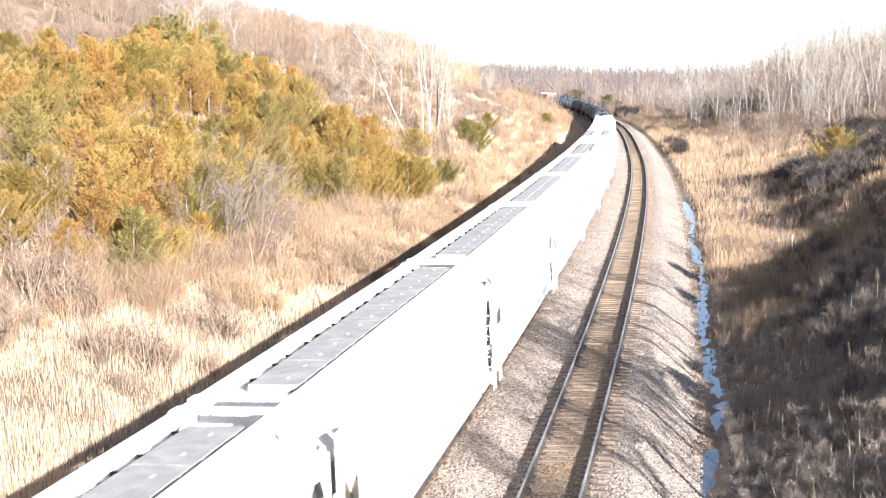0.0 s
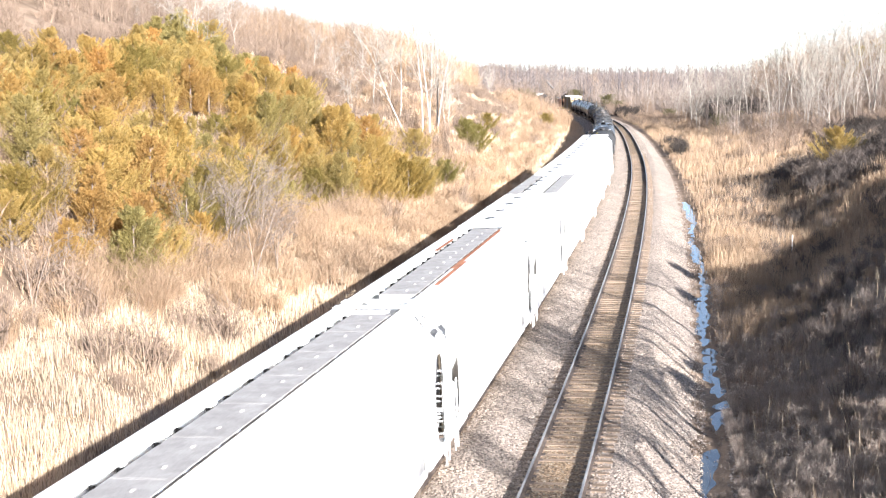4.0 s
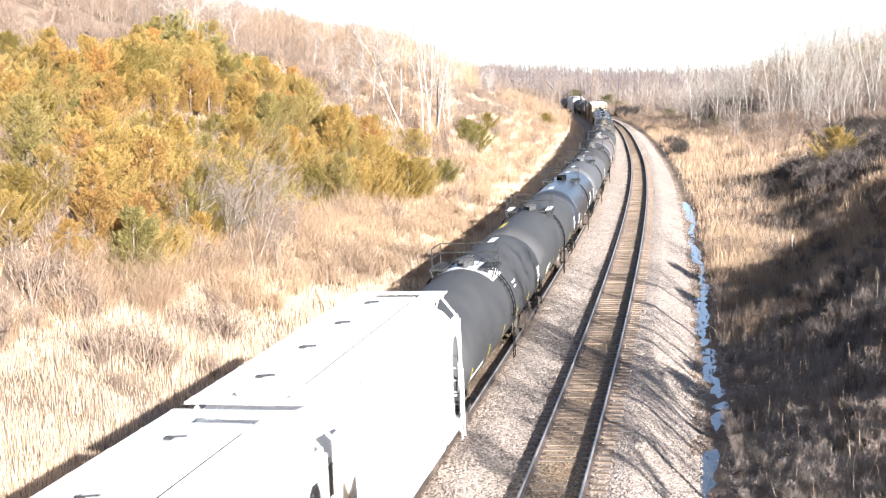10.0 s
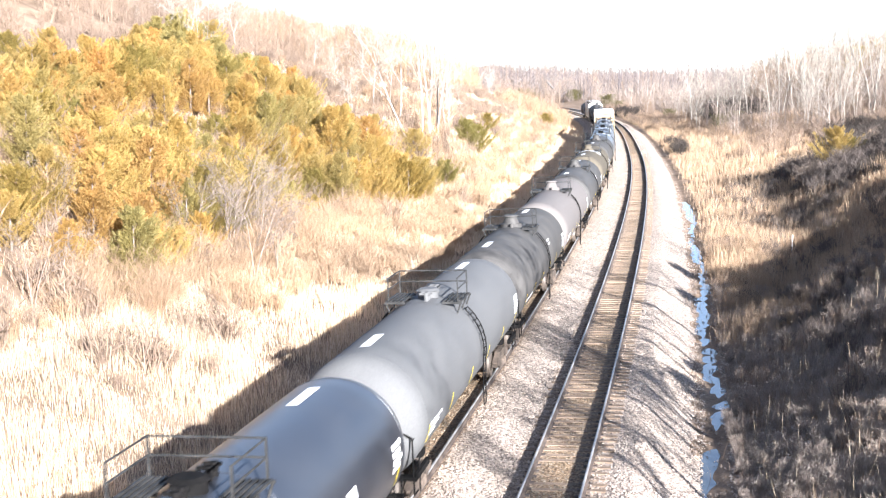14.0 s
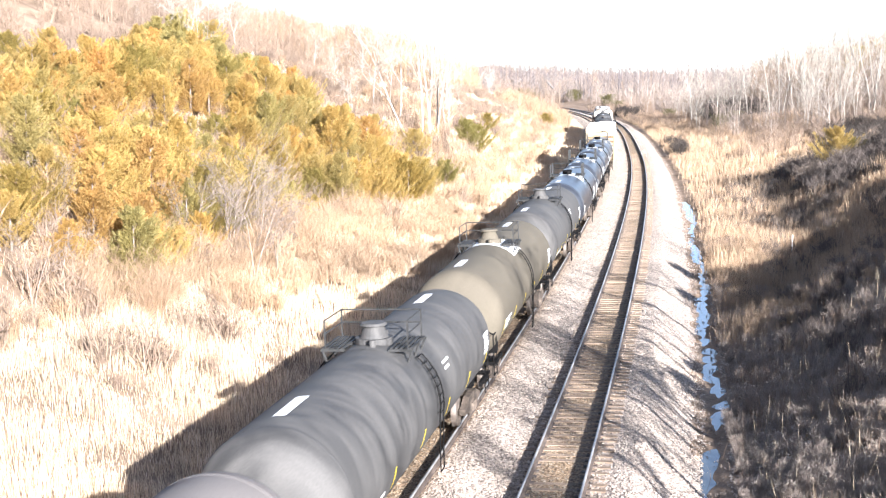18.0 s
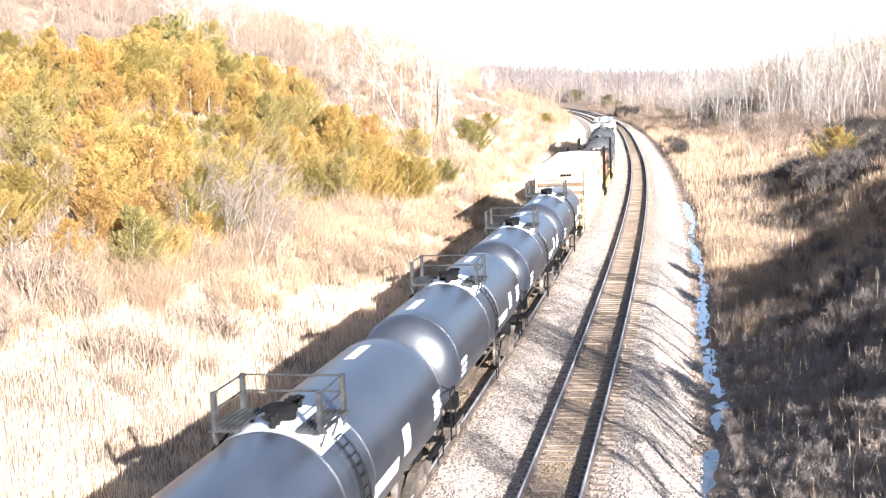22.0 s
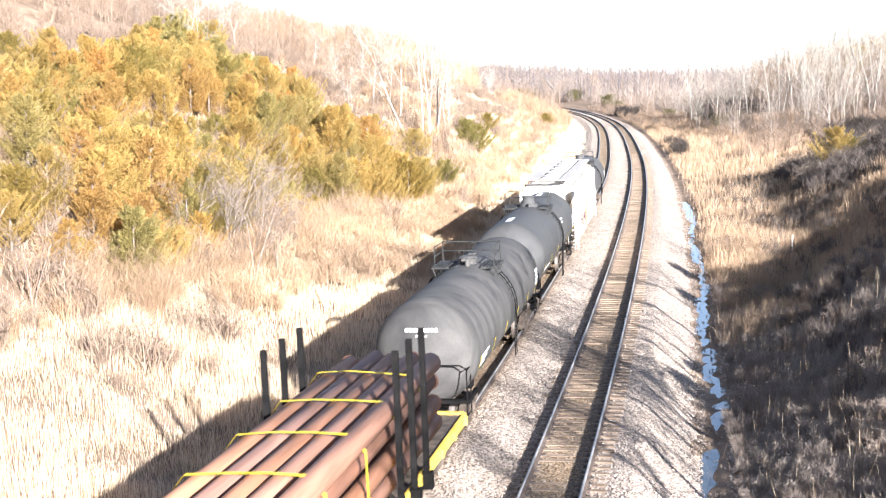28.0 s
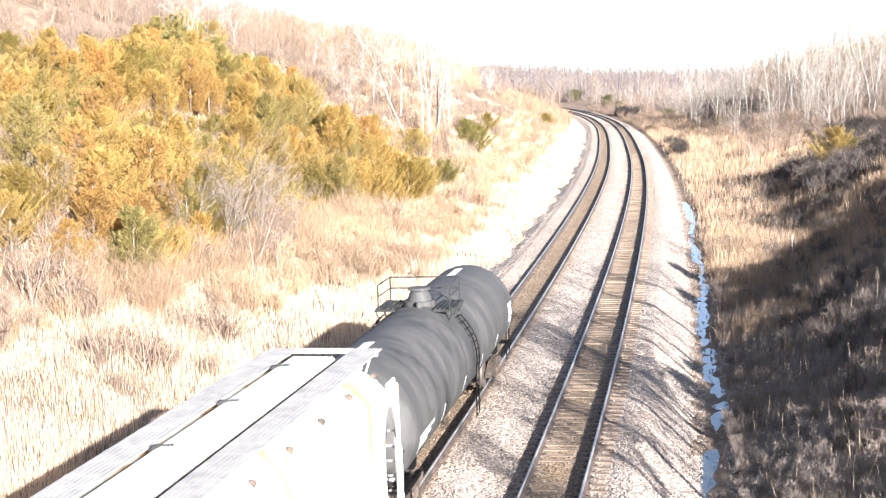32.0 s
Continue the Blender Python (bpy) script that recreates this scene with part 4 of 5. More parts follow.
M_PLATFORM = mottled("dark_platform_grating", (0.014, 0.014, 0.014), (0.038, 0.037, 0.036), 3, 80, 0.7)
M_BLACK = mottled("black_underframe_paint", (0.005, 0.005, 0.005), (0.012, 0.011, 0.011), 2, 30, 0.85, spec=0.06)
M_GRIME = mottled("grimy_truck_steel", (0.05, 0.04, 0.032), (0.13, 0.1, 0.08), 4, 40, 0.85)
M_WHEEL = mottled("worn_wheel_steel", (0.14, 0.11, 0.09), (0.3, 0.26, 0.23), 3, 40, 0.5, 0.6)
M_YELLOW = mottled("yellow_marking", (0.72, 0.52, 0.02), (0.85, 0.65, 0.05), 3, 40, 0.6, relief=0.05)
M_PATCH = mottled("white_marking", (0.7, 0.7, 0.7), (0.82, 0.82, 0.82), 5, 60, 0.6, relief=0.05)
M_SHADE_GRIME = mottled("shaded_grime_brown", (0.05, 0.04, 0.03), (0.11, 0.085, 0.06), 2, 30, 0.9)
M_RIB_GAP = mottled("dark_brown_rib_gap", (0.08, 0.048, 0.026), (0.16, 0.1, 0.056), 2, 30, 0.85)
M_RUST = mottled("rust_brown_paint", (0.25, 0.1, 0.05), (0.4, 0.17, 0.09), 2, 40, 0.8)


def pole_material():
    def build(nt, bsdf):
        o = nt.nodes.new("ShaderNodeObjectInfo")
        tone = ramp(nt, o.outputs["Random"], [(0.0, (0.19, 0.1, 0.075)), (0.3, (0.36, 0.155, 0.07)), (0.6, (0.27, 0.15, 0.115)), (1.0, (0.42, 0.195, 0.1))])
        g = noise_tex(nt, 1.3, 5.0, "Object", 0.3, (4, 0.3, 4))
        f = ramp(nt, g.outputs[0], [(0.3, (0.65, 0.62, 0.6)), (0.7, (1.2, 1.2, 1.2))])
        nt.links.new(mix(nt, tone.outputs[0], f.outputs[0], 1.0, "MULTIPLY"), bsdf.inputs["Base Color"])
        bump(nt, bsdf, g.outputs[0], 0.3, 0.01)
    return material("treated_pole_wood", build, 0.7, 0, 0.3)


M_POLE = pole_material()
M_POLE_END = mottled("dark_sawn_pole_end", (0.035, 0.019, 0.015), (0.075, 0.04, 0.03), 6, 40, 0.85, spec=0.1)
M_STRAP = mottled("yellow_strap", (0.75, 0.56, 0.03), (0.85, 0.66, 0.08), 3, 40, 0.7)
M_DECK = mottled("yellow_flatcar_paint", (0.5, 0.34, 0.06), (0.75, 0.53, 0.1), 1.5, 25, 0.7)


def tank_paint(name, dark, light, rough, spec, streak, ior=1.5, runs=False):
    """Tank paint with blotches of dust, or with runs that follow the shell down."""
    def build(nt, bsdf):
        a = noise_tex(nt, 1.0, 5.0, "Object", 2.6 if runs else 0.9, (0.32, 0.75, 0.24) if runs else (0.6, 0.45, 0.5))
        b = noise_tex(nt, 40.0, 3.0)
        c = ramp(nt, a.outputs[0], [(0.3, dark), (0.7, light)])
        f = ramp(nt, b.outputs[0], [(0.3, (0.85, 0.85, 0.85)), (0.7, (1.12, 1.12, 1.12))])
        nt.links.new(mix(nt, c.outputs[0], f.outputs[0], 1.0, "MULTIPLY"), bsdf.inputs["Base Color"])
        g = ramp(nt, a.outputs[0], [(0.3, (rough,) * 3), (0.75, (min(1, rough + streak),) * 3)])
        nt.links.new(g.outputs[0], bsdf.inputs["Roughness"])
        bsdf.inputs["IOR"].default_value = ior
    return material(name, build, rough, 0.0, spec)


PAINTS = {
    "matte": (tank_paint("dusty_black_tank_paint", (0.045, 0.045, 0.046), (0.062, 0.061, 0.06), 0.62, 0.25, 0.2), "dusty charcoal-black tank car"),
    "streaked": (tank_paint("dark_streaked_tank_paint", (0.034, 0.033, 0.033), (0.08, 0.076, 0.073), 0.62, 0.25, 0.2, runs=True), "streaked charcoal-black tank car"),
    "gloss": (tank_paint("glossy_black_tank_paint", (0.016, 0.018, 0.024), (0.028, 0.03, 0.036), 0.33, 0.7, 0.06, 1.65), "glossy clean black tank car"),
    "grey": (tank_paint("faded_grey_tank_paint", (0.085, 0.085, 0.087), (0.102, 0.102, 0.103), 0.65, 0.22, 0.15), "faded mid-grey tank car"),
    "worn": (tank_paint("streaked_dark_tank_paint", (0.034, 0.033, 0.033), (0.085, 0.08, 0.076), 0.66, 0.22, 0.2, runs=True), "streaked and weathered dark tank car"),
    "pale": (tank_paint("dusty_pale_grey_tank_paint", (0.122, 0.11, 0.105), (0.137, 0.124, 0.119), 0.75, 0.18, 0.15), "pale dusty grey tank car"),
    "brown": (tank_paint("dusty_brown_grey_tank_paint", (0.076, 0.065, 0.05), (0.099, 0.085, 0.065), 0.75, 0.18, 0.2), "brown-dusted dark grey tank car"),
}

CACHE = {}


def cached(name, build, mat):
    """The mesh of a repeated piece, built once and shared."""
    key = (name, mat.name)
    if key not in CACHE:
        bm = bmesh.new()
        build(bm)
        me = bpy.data.meshes.new(name.split(":")[0])
        bm.to_mesh(me)
        bm.free()
        me.materials.append(mat)
        CACHE[key] = me
    return CACHE[key]


def side_frame_shape(bm):
    for x in (-1.0, 1.0):
        out = [(-1.25, 0.55), (-0.95, 0.62), (-0.55, 0.78), (0.55, 0.78), (0.95, 0.62), (1.25, 0.55), (1.2, 0.38), (0.85, 0.36), (0.4, 0.2), (-0.4, 0.2), (-0.85, 0.36), (-1.2, 0.38)]
        rings = [[bm.verts.new((x + dx, y, z)) for y, z in out] for dx in (-0.09, 0.09)]
        bm.faces.new(rings[0])
        bm.faces.new(rings[1][::-1])
        for i in range(len(out)):
            j = (i + 1) % len(out)
            bm.faces.new((rings[0][i], rings[1][i], rings[1][j], rings[0][j]))
        for y in (-0.18, 0, 0.18):
            rod(bm, (x + 0.1 * (1 if x > 0 else -1), y, 0.28), (x + 0.1 * (1 if x > 0 else -1), y, 0.52), 0.08, 8)
    box(bm, 0, 0, 0.62, 2.2, 0.34, 0.26)
    for y in (-0.89, 0.89):
        rod(bm, (-1.05, y, 0.43), (1.05, y, 0.43), 0.09, 8)
    bmesh.ops.recalc_face_normals(bm, faces=bm.faces)


def wheel_shape(bm):
    rod(bm, (-0.07, 0, 0), (0.07, 0, 0), 0.43, 24)
    rod(bm, (-0.085, 0, 0), (-0.055, 0, 0), 0.46, 24)
    rod(bm, (0.06, 0, 0), (0.1, 0, 0), 0.2, 12)


def coupler_shape(bm):
    box(bm, 0, 0, 0.86, 0.22, 0.9, 0.22, bevel=0.03)
    box(bm, 0, 0.45, 0.86, 0.34, 0.26, 0.3, bevel=0.05)


def running_gear(car, half, setback=1.9):
    for y in (-half + setback, half - setback):
        truck = part("truck", cached("truck", side_frame_shape, M_GRIME), None, car, "", Matrix.Translation((0, y, 0)))
        for x in (-0.755, 0.755):
            for dy in (-0.89, 0.89):
                part("wheel", cached("wheel", wheel_shape, M_WHEEL), None, truck, "", Matrix.Translation((x, dy, 0.43)) @ Matrix.Rotation(math.pi * (x < 0), 4, "Z"))
    for y, a in ((-half - 0.25, math.pi), (half + 0.25, 0)):
        part("coupler", cached("coupler", coupler_shape, M_GRIME), None, car, "", Matrix.Translation((0, y, 0)) @ Matrix.Rotation(a, 4, "Z"))


def ladder_shape(z0, z1, w=0.42, along=True):
    def build(bm):
        d = Vector((0, 1, 0)) if along else Vector((1, 0, 0))
        for k in (-w / 2, w / 2):
            p = d * k
            rod(bm, (p.x, p.y, z0), (p.x, p.y, z1), 0.022, 5)
        n = int((z1 - z0) / 0.34)
        for i in range(n + 1):
            z = z0 + 0.1 + i * (z1 - z0 - 0.2) / n
            a, b = d * (-w / 2), d * (w / 2)
            rod(bm, (a.x, a.y, z), (b.x, b.y, z), 0.018, 5)
    return build


def hopper_section(top):
    return [(0.0, 0.98), (1.2, 0.98), (1.52, 1.15), (1.55, 2.4), (1.55, 3.7), (1.5, 3.98), (1.3, 4.2), (0.9, top - 0.07), (0.0, top)]


def oval_sheet(x, side, y0, y1, z0, z1, yc, zc, ry, rz, n=32):
    """A thin upright sheet with an oval hole cut through it."""
    bm = bmesh.new()
    ring = []
    for dx in (-0.012, 0.012):
        inner, outer = [], []
        for k in range(n):
            a = 6.28318 * k / n
            c, d = math.cos(a), math.sin(a)
            f = min(((y1 - yc) if c > 0 else (yc - y0)) / max(abs(c), 1e-6), ((z1 - zc) if d > 0 else (zc - z0)) / max(abs(d), 1e-6))
            inner.append(bm.verts.new((x + dx, side * (yc + ry * c), zc + rz * d)))
            outer.append(bm.verts.new((x + dx, side * (yc + f * c), zc + f * d)))
        ring.append((inner, outer))
    for k in range(n):
        j = (k + 1) % n
        for inner, outer in ring:
            bm.faces.new((inner[k], inner[j], outer[j], outer[k]))
        for e in (0, 1):
            bm.faces.new((ring[0][e][k], ring[0][e][j], ring[1][e][j], ring[1][e][k]))
    bmesh.ops.recalc_face_normals(bm, faces=bm.faces)
    return bm


def hopper_car(length, kind, label, top=4.45, tone=None, plain=False):
    """Covered hopper: lofted body, outlet bays, roof hatches and walkways, end frames and ladders."""
    white = tone or M_WHITE
    car = tagged(new("covered_hopper"), label, "hopper car", "cars of the freight train")
    half = (length - 0.6) / 2
    bm = bmesh.new()
    sec = hopper_section(top)
    full = [(x, z) for x, z in sec] + [(-x, z) for x, z in sec[::-1][1:-1]]
    deep = half - 0.9
    ys = [-deep, -deep + 0.12, -deep + 0.5, -deep + 1.0, -deep + 1.5, -deep + 2.0] + list(np.linspace(-deep + 3, deep - 3, 7)) + [deep - 2.0, deep - 1.5, deep - 1.0, deep - 0.5, deep - 0.12, deep]
    rings = []
    for y in ys:
        e = deep - abs(y)
        floor = max(0.98, 3.3 - 1.25 * e)
        pinch = 0.06 * max(0, 1 - e / 0.12)
        rings.append([bm.verts.new((x * (1 - pinch), y, min(max(z, floor), top - pinch * 0.8 if z > 4 else 9))) for x, z in full])
    for a, b in zip(rings, rings[1:]):
        for i in range(len(full)):
            j = (i + 1) % len(full)
            bm.faces.new((a[i], a[j], b[j], b[i]))
    bm.faces.new(rings[0])
    bm.faces.new(rings[-1][::-1])
    bmesh.ops.recalc_face_normals(bm, faces=bm.faces)
    for f in bm.faces:
        f.smooth = abs(f.normal.y) < 0.5
    body = part("body", bm, white, car)
    # side extension sheets at the ends, with the oval cut that leaves the slope open
    for y in (-1, 1):
        for x in (-1, 1):
            bm = bmesh.new()
            box(bm, x * 1.5, y * (half - 0.06), 2.45, 0.1, 0.12, 2.8, bevel=0.015)
            box(bm, x * 1.47, y * (half - 0.33), 3.72, 0.07, 0.56, 0.5, bevel=0.02)
            box(bm, x * 1.42, y * (half - 0.95), 1.1, 0.16, 1.95, 0.26, bevel=0.02)
            part("corner_post", bm, white, car)
            part("end_side_sheet", oval_sheet(x * 1.525, y, half - 2.5, half - 0.1, 1.02, 3.95, half - 0.7, 2.35, 0.54, 1.25), white, car)
            # added plate: its dark brown paints in the opening's shade and grime
            part("end_web", box(bmesh.new(), x * 1.2, y * (half - 1.05), 2.15, 0.04, 1.5, 2.2), M_SHADE_GRIME, car, "added dark plate, shade and grime behind the oval opening")
            part("ladder", cached("ladder:side", ladder_shape(0.7, 2.5, 0.36), white), None, car, "", Matrix.Translation((x * 1.58, y * (half - 0.3), 0)))
            part("ladder", cached("ladder:end", ladder_shape(0.75, 2.9, 0.36, False), M_ROOFGREY if tone else white), None, car, "", Matrix.Translation((x * 1.25, y * (half + 0.05), 0)))
        bm = bmesh.new()
        box(bm, 0, y * (half - 0.35), 1.08, 2.9, 0.9, 0.08)
        box(bm, 0, y * (half - 0.5), 0.88, 0.5, 1.6, 0.32)
        part("end_platform", bm, M_GRIME, car)
        bm = bmesh.new()
        for x in (-0.7, 0, 0.7):
            rod(bm, (x, y * (half - 0.2), 1.1), (x * 0.8, y * (half - 0.1), 2.8), 0.04, 5)
        rod(bm, (-1.45, y * half, 1.75), (1.45, y * half, 1.75), 0.025, 5)
        part("end_brace", bm, white, car)
        # roof crossover at the end
        bm = bmesh.new()
        box(bm, 0, y * (half - 0.12), top + (0.12 if kind == "trough" else 0.085), 2.4, 0.34, 0.035)
        for x in (-1.0, 1.0):
            rod(bm, (x, y * (half + 0.05), top + 0.01), (x, y * (half - 0.6), top - 0.35), 0.022, 5)
            if tone is None:
                rod(bm, (x * 1.0, y * (half - 0.02), top + 0.02), (x * 1.45, y * (half - 0.02), 3.9), 0.025, 5)
        part("roof_crossover", bm, white, car)
    # bays
    n = 3 if length > 15 else 2
    for i in range(n):
        y = (i - (n - 1) / 2) * (2 * half - 4.6) / n
        bm = bmesh.new()
        bmesh.ops.create_cone(bm, cap_ends=True, segments=4, radius1=0.62, radius2=1.75, depth=0.72, matrix=Matrix.Translation((0, y, 0.68)) @ Matrix.Rotation(math.pi / 4, 4, "Z"))
        box(bm, 0, y, 0.3, 1.1, 0.7, 0.12)
        part("outlet_bay", bm, white, car)
    # roof fittings
    if kind == "trough":
        m = 7
        step = (2 * half - 2.2) / m
        for i in range(m):
            y = -half + 1.1 + step * (i + 0.5)
            bm = bmesh.new()
            box(bm, 0, y, top + 0.05, 0.98, step - 0.006, 0.14, bevel=0.006)
            for k in (-0.25, 0.25):
                rod(bm, (0.12, y + k * step, top + 0.11), (0.12, y + k * step, top + 0.15), 0.045, 8, 0.035)
            cover = part("hatch_cover", bm, M_ROOFGREY, car, "grey hinged trough hatch cover")
            for x in (-0.53, 0.53):
                for k in (-0.3, 0.3):
                    part("latch", cached("latch", lambda b: box(b, 0, 0, 0, 0.12, 0.09, 0.16, bevel=0.01), M_BLACK) if x < 0 else cached("pale_latch", lambda b: box(b, 0, 0, 0, 0.1, 0.09, 0.1, bevel=0.01), white), None, cover, "", Matrix.Translation((x, y + k * step, top + 0.06)))
        for x in (-0.86, 0.86):
            bm = bmesh.new()
            box(bm, x, 0, top + 0.13, 0.5, 2 * half + 0.5, 0.04)
            for y in np.arange(-half + 0.5, half, 1.8):
                box(bm, x, y, top + 0.03, 0.4, 0.05, 0.18)
            part("roof_walkway", bm, white, car)
        part("walkway_seam", box(bmesh.new(), 0.612, 0, top + 0.15, 0.024, 2 * half - 1.2, 0.014), M_GRIME, car, "dark seam along the walkway's edge")
    else:
        bm = bmesh.new()
        box(bm, 0, 0, top + 0.06, 1.16 if plain else 0.9, 2 * half - 1.6, 0.1 if plain else 0.12, bevel=0.03)
        cover = part("hatch_cover", bm, M_WHITE, car)
        rim = box(bmesh.new(), 0.59, 0, top + 0.07, 0.02, 2 * half - 2.6, 0.07) if plain else box(bmesh.new(), 0, 0, top + 0.01, 0.97, 2 * half - 1.5, 0.06)
        part("hatch_rim", rim, M_GRIME, cover, "dark line along the edge of the hatch cover")
        for y in np.linspace(-half + 1.8, half - 1.8, 4 if length < 15 else 6):
            bm = bmesh.new()
            box(bm, -0.47, y, top + 0.1, 0.14, 0.16, 0.12, Matrix.Rotation(0.3, 4, "Z"), 0.02)
            rod(bm, (-0.42, y, top + 0.15), (-0.18, y + 0.08, top + 0.15), 0.022, 6)
            part("latch", bm, M_PLATFORM, cover, "dark hatch latch with its arm")
        for x in (-0.95, 0.95):
            slats = bmesh.new()
            for k in range(7):
                box(slats, x - 0.3 * (1 if x > 0 else 0.74) + 0.088 * k, 0, top + 0.09, 0.074, 2 * half + 0.1, 0.035)
            for y in np.arange(-half + 0.3, half, 1.2):
                box(slats, x, y, top + 0.06, 0.55, 0.05, 0.1)
            part("roof_walkway", slats, white if plain else M_GRATE if tone else M_GRATE_PALE, car, "" if plain else "grey grated roof walkway")
            for y in np.arange(-half + 1.0, half - 0.5, 1.7):
                bm = bmesh.new()
                box(bm, x * 1.38, y, top - 0.24, 0.1, 0.08, 0.16, Matrix.Rotation(0.5 * (1 if x > 0 else -1), 4, "Y"))
                part("walkway_bracket", bm, M_GRIME if tone else M_GRATE, car)
    # seams on the sides
    for x in (-1, 1):
        for y in np.linspace(-half + 2.6, half - 2.6, n + 1):
            part("side_seam", box(bmesh.new(), x * 1.545, y, 2.4, 0.02, 0.07, 2.4), white, car)
        part("side_sill", box(bmesh.new(), x * 1.52, 0, 1.13, 0.08, 2 * half - 5.2, 0.16), white, car)
    running_gear(car, half)
    return car


def shell_patch(bm, radius, zc, y0, y1, a0, a1, lift=0.006, n=6):
    """A marking that follows the shell, between two angles from the top, seen to the right."""
    rows = []
    for i in range(n + 1):
        a = radians(a0 + (a1 - a0) * i / n)
        x, z = math.sin(a) * (radius + lift), zc + math.cos(a) * (radius + lift)
        rows.append((bm.verts.new((x, y0, z)), bm.verts.new((x, y1, z))))
    for a, b in zip(rows, rows[1:]):
        bm.faces.new((a[0], a[1], b[1], b[0]))
    return bm


RAIL = 0.75


def tank_car(length, paint, label, radius=1.5, zc=2.36, dome="housing", top_mark=True, yellow=True, side_mark="bars", white_pad=False, front_panel=False, planks=False, reach=0.0, pale_stripe=False, number=False):
    mat, _ = PAINTS[paint]
    car = tagged(new("tank_car"), label, "tank car", "cars of the freight train")
    half = (length - 1.1) / 2
    body = half - 0.45 + reach
    prof = [(0.02, 0.0), (0.45, 0.03), (0.8, 0.1), (1.1, 0.22), (1.32, 0.38), (1.45, 0.56), (1.5, 0.78)]
    prof = [(r * radius / 1.5, d) for r, d in prof]
    line = [(r, -body + d) for r, d in prof] + [(radius, y) for y in np.linspace(-body + 1.6, body - 1.6, 6)] + [(r, body - d) for r, d in prof[::-1]]
    n = 48
    bm = bmesh.new()
    rings = [[bm.verts.new((r * math.sin(6.28318 * k / n), y, zc + r * math.cos(6.28318 * k / n))) for k in range(n)] for r, y in line]
    for a, b in zip(rings, rings[1:]):
        for k in range(n):
            j = (k + 1) % n
            bm.faces.new((a[k], a[j], b[j], b[k]))
    bm.faces.new(rings[0])
    bm.faces.new(rings[-1][::-1])
    bmesh.ops.recalc_face_normals(bm, faces=bm.faces)
    shell = part("tank", soften(bm), mat, car)
    band = 0.008 if paint == "gloss" else 0.003
    for y in (-body + 0.86, body - 0.86) if paint != "gloss" else (-body + 0.8, -1.0, 1.0, body - 0.8):
        bm = bmesh.new()
        rings = [[bm.verts.new(((radius + h) * math.sin(6.28318 * k / n), y + d, zc + (radius + h) * math.cos(6.28318 * k / n))) for k in range(n)] for h, d in ((0, -0.03), (band, -0.03), (band, 0.03), (0, 0.03))]
        for a, b in zip(rings, rings[1:]):
            for k in range(n):
                j = (k + 1) % n
                bm.faces.new((a[k], a[j], b[j], b[k]))
        bmesh.ops.recalc_face_normals(bm, faces=bm.faces)
        part("jacket_band", soften(bm), mat, car)
    top = zc + radius
    # manway and its housing
    bm = bmesh.new()
    if dome == "housing":
        rod(bm, (0, 0, top - 0.1), (0, 0, top + 0.12), 0.46, 20)
        rod(bm, (0, 0, top + 0.12), (0, 0, top + 0.42), 0.36, 20, 0.24)
        rod(bm, (0, 0, top + 0.42), (0, 0, top + 0.48), 0.34, 20, 0.3)
        for y in (-0.62, 0.62):
            rod(bm, (0.12, y, top - 0.05), (0.12, y, top + 0.16), 0.08, 8)
    else:
        rod(bm, (0, 0, top - 0.1), (0, 0, top + 0.2), 0.3, 18)
        rod(bm, (0, 0, top + 0.2), (0, 0, top + 0.26), 0.36, 18, 0.25)
        for y in (-0.75, -0.5, 0.55, 0.8):
            rod(bm, (0.1, y, top - 0.05), (0.1, y, top + 0.24), 0.07, 8)
            rod(bm, (-0.1, y, top + 0.2), (0.22, y, top + 0.2), 0.04, 6)
    part("manway", bm, M_BLACK if paint == "gloss" else mat, car)
    pad = bmesh.new()
    shell_patch(pad, radius, zc, -0.95, 0.95, -44, 44, 0.008, 14)
    part("spill_pad", pad, M_PATCH if white_pad else mat, car)
    # platforms, rails and ladders at the top
    for x in (-1, 1):
        bm = bmesh.new()
        for k in range(5):
            box(bm, x * (0.6 + 0.12 * k), 0, top - 0.02, 0.06, 1.45, 0.04)
        for y in (-0.74, 0, 0.74):
            box(bm, x * 0.84, y, top - 0.06, 0.6, 0.06, 0.06)
            rod(bm, (x * 1.1, y, top - 0.08), (x * 0.98, y, top - 0.42), 0.025, 5)
        part("platform", bm, M_PLATFORM, car)
        if planks:
            part("plank", box(bmesh.new(), x * 0.95, 0, top + 0.02, 0.24, 1.5, 0.04, bevel=0.008), M_PATCH, car, "white walkway plank")
        bm = bmesh.new()
        for y in (-RAIL, RAIL):
            box(bm, x * 1.02, y, top + 0.3, 0.09 if paint == "gloss" and white_pad else 0.03, 0.16 if paint == "gloss" and white_pad else 0.055, 0.76)
        for z in (0.34, 0.66):
            rod(bm, (x * 1.02, -RAIL, top + z), (x * 1.02, RAIL, top + z), 0.02, 6)
        part("handrail", bm, M_PLATFORM, car)
        bm = bmesh.new()
        pts = [(math.sin(a) * (radius + 0.1), zc + math.cos(a) * (radius + 0.1)) for a in np.linspace(0.75, 1.75, 7)] + [(radius + 0.04, 1.0), (radius + 0.04, 0.6)]
        for y in (-0.21, 0.21):
            bent(bm, [(x * p, y, z) for p, z in pts], 0.02, 5)
        for i in range(11):
            k = i / 10 * (len(pts) - 1)
            a, b = pts[int(k)], pts[min(len(pts) - 1, int(k) + 1)]
            f = k - int(k)
            p, z = a[0] + (b[0] - a[0]) * f, a[1] + (b[1] - a[1]) * f
